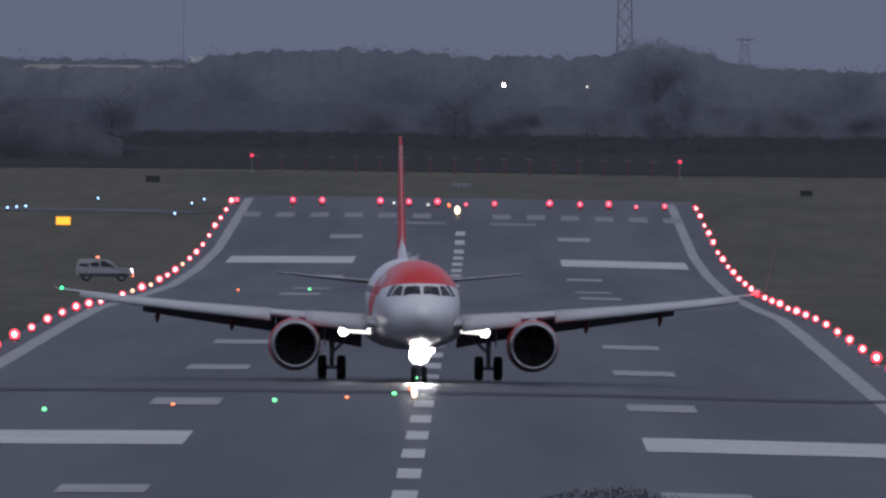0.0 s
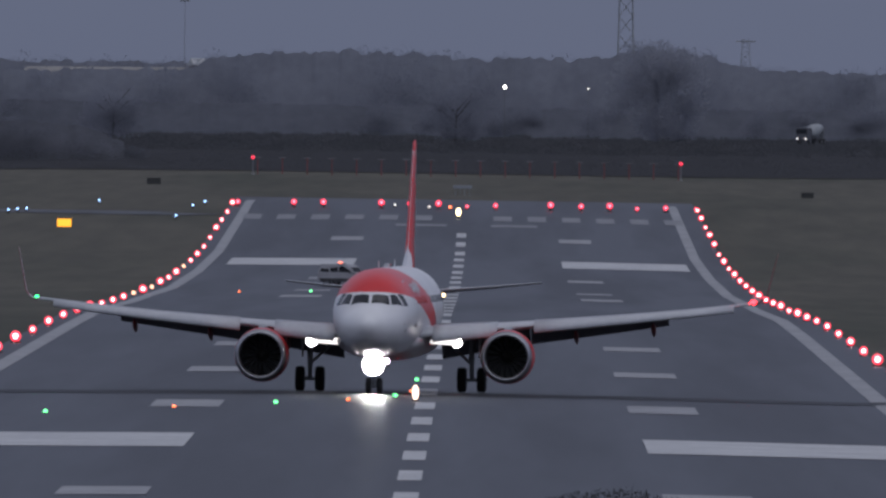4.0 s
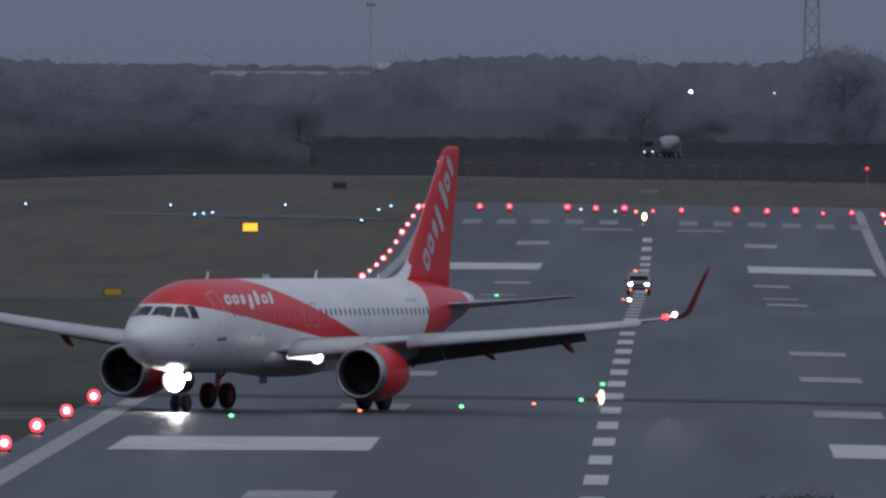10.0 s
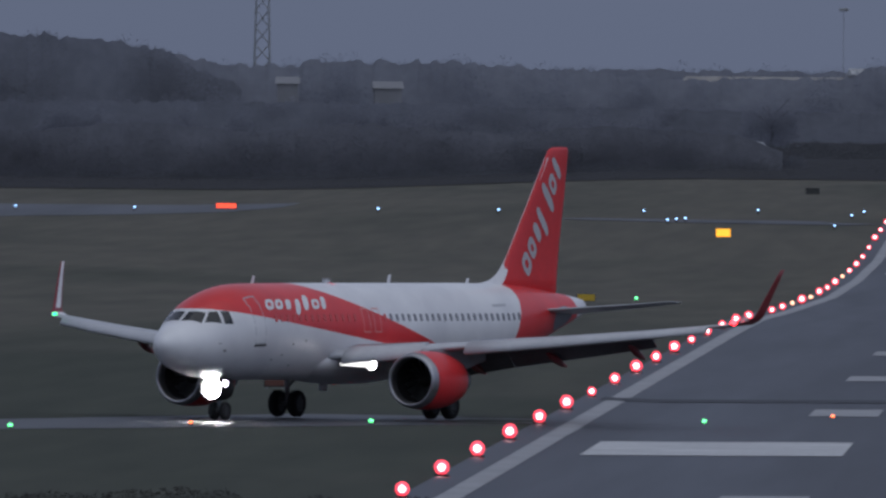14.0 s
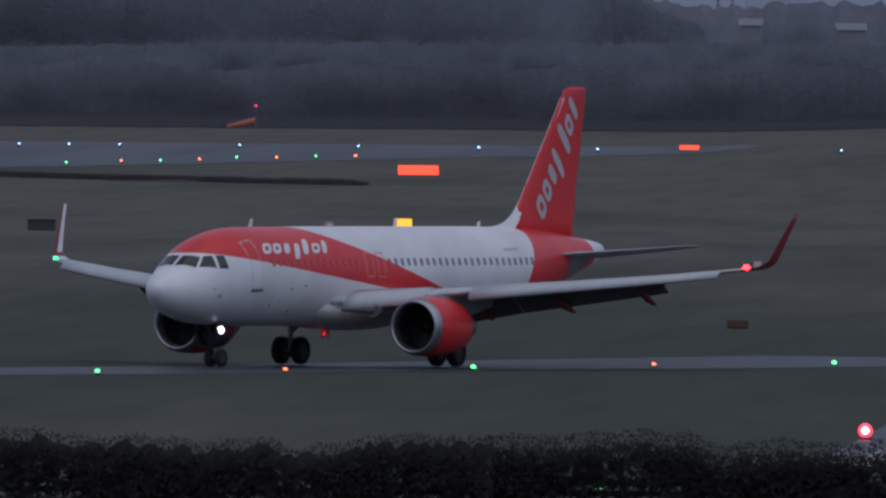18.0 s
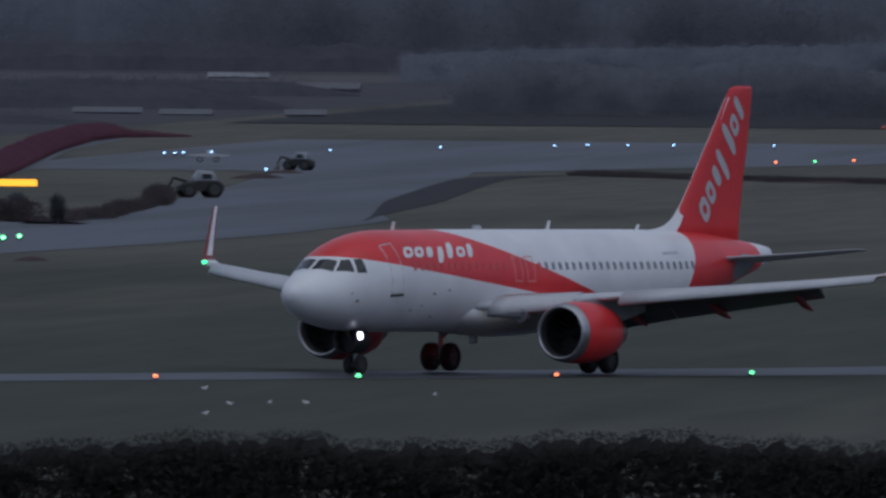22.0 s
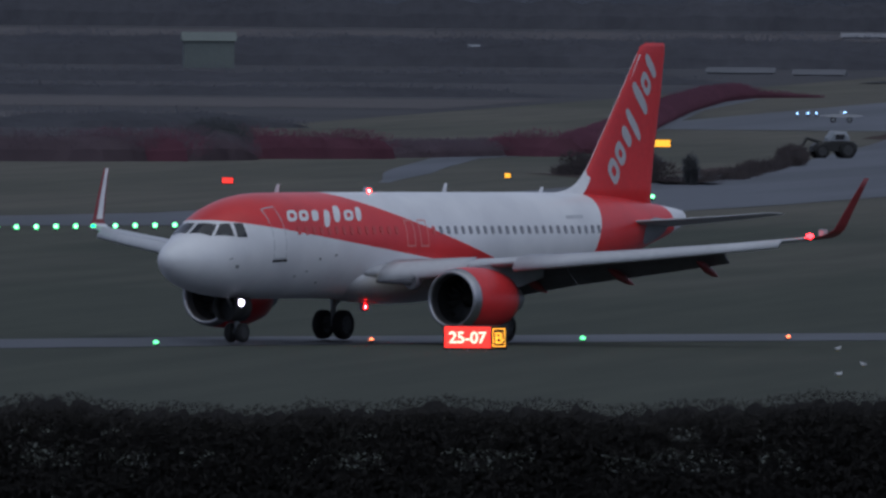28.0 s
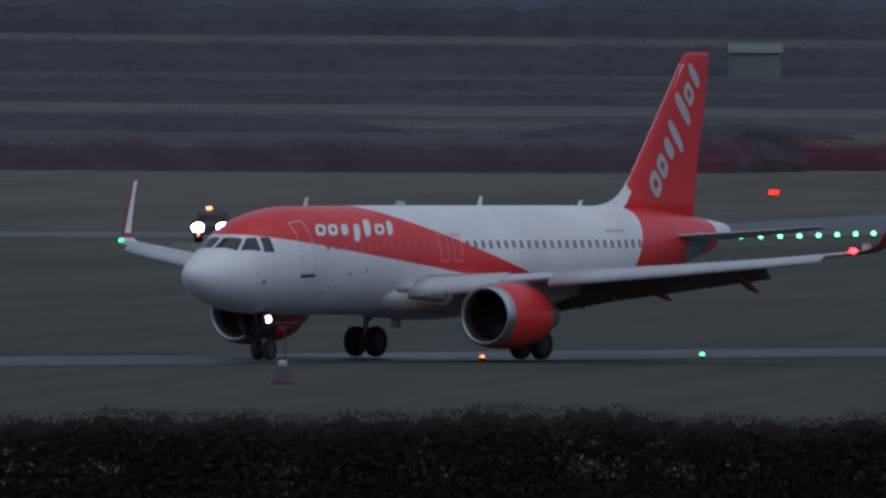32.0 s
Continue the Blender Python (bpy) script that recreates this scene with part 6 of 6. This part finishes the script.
# windsock on its mast beside the far taxiway
ws = root("windsock", "red and white windsock on a mast with a red lamp", "windsock", "", pose(-155.3, 3300, gz(-155.3, 3300)))
bm = bmesh.new()
add_tube(bm, (0.3, 0, 0), (0.3, 0, 3.1), 0.045, 0.03, 8)
part("mast", bm, STEEL, ws)
bm = bmesh.new()
loft(bm, [[(0.2 - 3.2 * u, r * math.cos(2 * math.pi * k / 14), 1.45 - 0.7 * u + r * math.sin(2 * math.pi * k / 14)) for k in range(14)] for u, r in ((0, 0.42), (0.3, 0.36), (0.6, 0.3), (1, 0.2))], cap=False)
part("sock", bm, mat("faded_red_cloth", (0.5, 0.16, 0.12), (0.4, 0.12, 0.1), 1, 6, 0.8), ws)
bm = bmesh.new()
add_ball(bm, 0.3, 0, 3.15, 0.13)
part("lamp", bm, L_REDDIM, ws)


# gulls on the grass
def gull(x, y, turn):
    g = root("gull", "small white gull standing on the grass", "bird", "gulls", pose(x, y, gz(x, y), 0, 0, turn) @ Matrix.Scale(0.6, 4))
    bm = bmesh.new()
    add_ball(bm, 0, 0, 0.19, 0.1, 10, 8, 1.9, 0.9, 0.85)
    part("body", bm, WHITE, g)
    bm = bmesh.new()
    add_ball(bm, 0.17, 0, 0.3, 0.055, 8, 6, 1.2, 1, 1)
    part("head", bm, WHITE, g)
    bm = bmesh.new()
    add_ball(bm, -0.08, 0, 0.22, 0.09, 8, 6, 2.0, 0.95, 0.5)
    part("wings", bm, GREY, g, "grey folded wings")
    for s in (0.03, -0.03):
        bm = bmesh.new()
        add_tube(bm, (0, s, 0), (0, s, 0.12), 0.008, 0.008, 5)
        part("leg", bm, YELLOW, g)


for x, y, a in ((-79.9, 1120, 20), (-75.8, 1076, 160), (-74.6, 1080, 70), (-73.3, 1081, 200), (-74.8, 1049, 10), (-70.2, 1108, 300)):
    gull(x, y, a)

# marker board, boxes and lamps in the grass
mk = root("marker_board", "small red and white marker box on the grass", "marker", "", pose(-113.2, 1033, gz(-113.2, 1033)))
bm = bmesh.new()
add_box(bm, 0, 0, 0.04, 0.95, 0.7, 0.08, 0.02)
part("foot", bm, mat("dull_red_paint", (0.2, 0.05, 0.045), (0.14, 0.04, 0.04), 2, 12, 0.7), mk, "dull red foot")
bm = bmesh.new()
bmesh.ops.create_cone(bm, cap_ends=True, segments=4, radius1=0.54, radius2=0.28, depth=0.5, matrix=pose(0, 0, 0.34, 0, 0, 45) @ Matrix.Diagonal((1, 0.8, 1, 1)))
part("body", bm, mat("dull_mauve_sheet", (0.085, 0.07, 0.08), (0.06, 0.052, 0.06), 2, 12, 0.7), mk)
bm = bmesh.new()
add_tube(bm, (0, 0, 0.3), (0, 0, 2.2), 0.025, 0.02, 10)
part("stem", bm, CASE, mk)
bm = bmesh.new()
add_box(bm, 0, 0, 2.2, 0.9, 0.05, 0.06, 0.01)
add_box(bm, 0, 0, 2.06, 0.5, 0.04, 0.05, 0.01)
part("cross_bar", bm, CASE, mk, "thin dark cross bar")
bm = bmesh.new()
add_box(bm, -0.08, 0, 0.74, 0.32, 0.3, 0.26, 0.09)
part("head", bm, PALE, mk, "small pale lamp head")


def cabinet(x, y, w, h):
    c = root("equipment_cabinet", "small dark equipment cabinet in the grass", "cabinet", "", pose(x, y, gz(x, y)))
    bm = bmesh.new()
    add_box(bm, 0, 0, h / 2, w, 0.8, h, 0.04)
    part("case", bm, CASE, c)
    bm = bmesh.new()
    add_box(bm, 0, 0, h + 0.04, w + 0.12, 0.92, 0.08, 0.02)
    part("lid", bm, CASE, c)


cabinet(-37.1, 3163, 1.5, 0.6)
cabinet(33.5, 3094, 1.3, 0.5)
cabinet(-107.5, 1978, 1.9, 0.7)
for x in (-28.2, -33.3, -38.5, -43.6, -48.8):
    p = root("round_lamp", "round grey lamp on a post before the hedge", "lamp", "round lamps", pose(x, 466, gz(x, 466)))
    h = 5.48 - gz(x, 466)
    bm = bmesh.new()
    add_tube(bm, (0, 0, -0.1), (0, 0, h), 0.035, 0.03, 8)
    part("post", bm, STEEL, p)
    bm = bmesh.new()
    add_tube(bm, (0, -0.07, h), (0, 0.07, h), 0.15, 0.13, 18)
    part("lamp_head", bm, STEEL, p)
mast = root("approach_mast", "thin dull red frangible mast beyond the runway end", "mast", "approach masts")
bm = bmesh.new()
add_tube(bm, (0, 0, 0), (0, 0, 1.9), 0.06, 0.05, 8)
part("pole", bm, mat("faded_red_pole", (0.30, 0.08, 0.08), (0.22, 0.07, 0.07), 2, 9, 0.7), mast)
bm = bmesh.new()
add_box(bm, 0, 0, 1.9, 0.9, 0.06, 0.08, 0.01)
part("cross_bar", bm, STEEL, mast)
for i in range(18):
    x = -27.2 + 2.85 * i
    m = pose(x, 3336, gz(x, 3336))
    if i:
        copy_thing(mast, m)
    else:
        mast.matrix_basis = m
loc = root("localiser_frame", "pale antenna frame beyond the runway end", "antenna", "", pose(-3.3, 3060, gz(-3.3, 3060)))
for i in range(4):
    bm = bmesh.new()
    add_tube(bm, (-0.75 + 0.5 * i, 0, 0), (-0.75 + 0.5 * i, 0, 1.0), 0.05, 0.05, 6)
    part("post", bm, STEEL, loc)
bm = bmesh.new()
add_box(bm, 0, 0, 0.95, 2.0, 0.12, 0.35, 0.03)
part("antenna_panel", bm, ROOF, loc)


# ---- what moves ----
PLANE_ROWS = [
    (0, -3.93, 1403.96, -2.10), (0.5, -3.90, 1398.31, -1.95), (1, -3.87, 1392.67, -1.53), (1.5, -3.88, 1387.01, -1.01),
    (2, -3.93, 1381.33, -0.34), (2.5, -4.02, 1375.63, 0.46), (3, -4.21, 1369.89, 1.39), (3.5, -4.44, 1364.14, 2.32),
    (5.5, -6.30, 1340.58, 6.77), (6, -7.05, 1334.87, 8.04), (6.5, -7.90, 1329.20, 9.58), (7, -8.86, 1323.58, 11.41),
    (7.5, -9.92, 1318.02, 13.31), (8, -11.11, 1312.53, 15.30), (8.5, -12.37, 1307.11, 17.16), (9, -13.80, 1301.79, 19.02),
    (9.5, -15.34, 1296.55, 20.98), (10, -17.04, 1291.40, 22.88), (10.5, -18.84, 1286.34, 24.61), (11, -20.81, 1281.38, 26.30),
    (11.5, -22.85, 1276.50, 27.39), (12, -25.05, 1271.71, 28.08), (12.5, -27.23, 1267.01, 28.31), (13, -29.50, 1262.39, 28.15),
    (13.5, -31.74, 1257.85, 27.98), (14, -34.06, 1253.38, 27.66), (14.5, -36.29, 1248.98, 27.40), (16.5, -45.41, 1231.47, 27.65),
    (17, -47.78, 1227.06, 27.54), (17.5, -50.04, 1222.71, 27.62), (18, -52.40, 1218.35, 27.80), (18.5, -54.66, 1214.05, 28.08),
    (19, -57.05, 1209.73, 28.36), (19.5, -59.37, 1205.46, 28.73), (20, -61.81, 1201.15, 29.21), (20.5, -64.21, 1196.84, 29.05),
    (21, -66.72, 1192.47, 28.75), (21.5, -69.09, 1188.13, 28.01), (22, -71.54, 1183.77, 28.29), (22.5, -73.87, 1179.49, 28.33),
    (23, -76.24, 1175.25, 28.52), (23.5, -78.49, 1171.10, 28.48), (24, -80.80, 1166.96, 28.36), (24.5, -82.99, 1162.91, 28.18),
    (25, -85.20, 1158.89, 28.28), (25.5, -87.34, 1154.94, 28.33), (26, -89.50, 1151.03, 28.46), (26.5, -91.56, 1147.21, 28.34),
    (28.5, -99.93, 1132.09, 28.16), (29, -102.10, 1128.15, 28.10), (29.5, -104.10, 1124.28, 28.06), (30, -106.27, 1120.31, 27.97),
    (30.5, -108.35, 1116.35, 27.73), (31, -110.50, 1112.33, 27.56), (31.5, -112.59, 1108.32, 27.48), (32, -114.73, 1104.26, 27.62)]


CAR_WAY = ((0, -30.3, 2262, 2), (1, -26.0, 2264, 0), (2, -21.2, 2266, -3), (3, -16.0, 2268, -10), (4, -11.4, 2267, -28), (5, -7.6, 2265, -56), (6, -5.2, 2264, -80), (7, -3.9, 2262, -88), (8, -3.2, 2255, -90), (10, -3.1, 2240, -90), (12.5, -3.0, 2220, -90), (20, -3, 2180, -90), (32, -3, 2160, -90))
VAN_WAY = ((0, -260, 1556, 0), (28, -183, 1604, -40), (30, -176.6, 1590, -60), (31, -172.6, 1545, -80), (31.5, -173.9, 1553, -84), (32, -176.4, 1573, -88))


def plane_pose(t):
    ts = [r[0] for r in PLANE_ROWS]
    x, y, h = (float(np.interp(t, ts, [r[k] for r in PLANE_ROWS])) for k in (1, 2, 3))
    return x, y, h


def motions():
    walk(airliner, [(t, pose(x, y, gz(x, y) + 0.06, 0, 0, -90 - h)) for t, x, y, h in PLANE_ROWS])
    # off the runway, lamps and lit strips turn their dark backs forward to go dark
    for m in LANDING:
        at = m.matrix_basis.copy()
        turn = [at @ pose(0, 0, 0, 0, a, 0) for a in (0, 60, 120, 180)]
        walk(m, [(0, turn[0]), (14.6, turn[0]), (14.9, turn[1]), (15.2, turn[2]), (15.5, turn[3]), (32, turn[3])])
    # beacons turn once in 12/11 of a second and face the way ahead and to the left at 17 s
    for k, m in enumerate(BEACONS):
        at = m.matrix_basis.copy()
        walk(m, [(t / 5, at @ pose(0, 0, 0, 0, 0, 23 + 330 * (t / 5 - 17))) for t in range(161)])
    for m in STROBES:
        at = m.matrix_basis.copy()
        walk(m, [(t / 5, at @ pose(0, 0, 0, 0, 0, 31 + 387.69 * (t / 5 - 10.03))) for t in range(161)])
    # wheels roll with the way they have gone
    times = [k / 15 for k in range(481)]
    gone, way = [0.0], 0.0
    for a, b in zip(times, times[1:]):
        (xa, ya, _), (xb, yb, _) = plane_pose(a), plane_pose(b)
        way += math.hypot(xb - xa, yb - ya)
        gone.append(way)
    for wh, r, _ in WHEELS:
        at = wh.matrix_basis.copy()
        walk(wh, [(t, at @ pose(0, 0, 0, 0, math.degrees(g / r), 0)) for t, g in zip(times, gone)])
    lift = 0.06
    walk(car, [(t, pose(x, y, gz(x, y) + lift, 0, 0, a)) for t, x, y, a in CAR_WAY])
    walk(van, [(t, pose(x, y, gz(x, y) + lift, 0, 0, a)) for t, x, y, a in VAN_WAY])
    way = ((0, 84.5, 4200), (2.5, 55.6, 4185), (3, 51.5, 4180), (5.5, 37.4, 4060), (6, 33.9, 4030), (7, 26.8, 3975), (8, 18.7, 3920), (9, 8.8, 3872), (10, -2.1, 3830), (11, -12.8, 3790), (13, -38.4, 3690), (14.5, -58, 3680), (17, -92, 3680), (32, -210, 3690))
    walk(mixer, [(t, pose(x, y, gz(x, y) + 0.3, 0, 0, 250 - 1.8 * min(t, 14))) for t, x, y in way])
    # wheels of the vehicles
    paths = {car.name: CAR_WAY, van.name: VAN_WAY, mixer.name: way}
    for owner, wh, r in VEHICLE_WHEELS:
        rows = paths[owner.name]
        ts = [q[0] for q in rows]
        px, py = np.interp(times, ts, [q[1] for q in rows]), np.interp(times, ts, [q[2] for q in rows])
        roll = np.concatenate(([0.0], np.cumsum(np.hypot(np.diff(px), np.diff(py))))) / r
        at = wh.matrix_basis.copy()
        walk(wh, [(t, at @ pose(0, 0, 0, 0, math.degrees(float(g)), 0)) for t, g in zip(times, roll)])


motions()
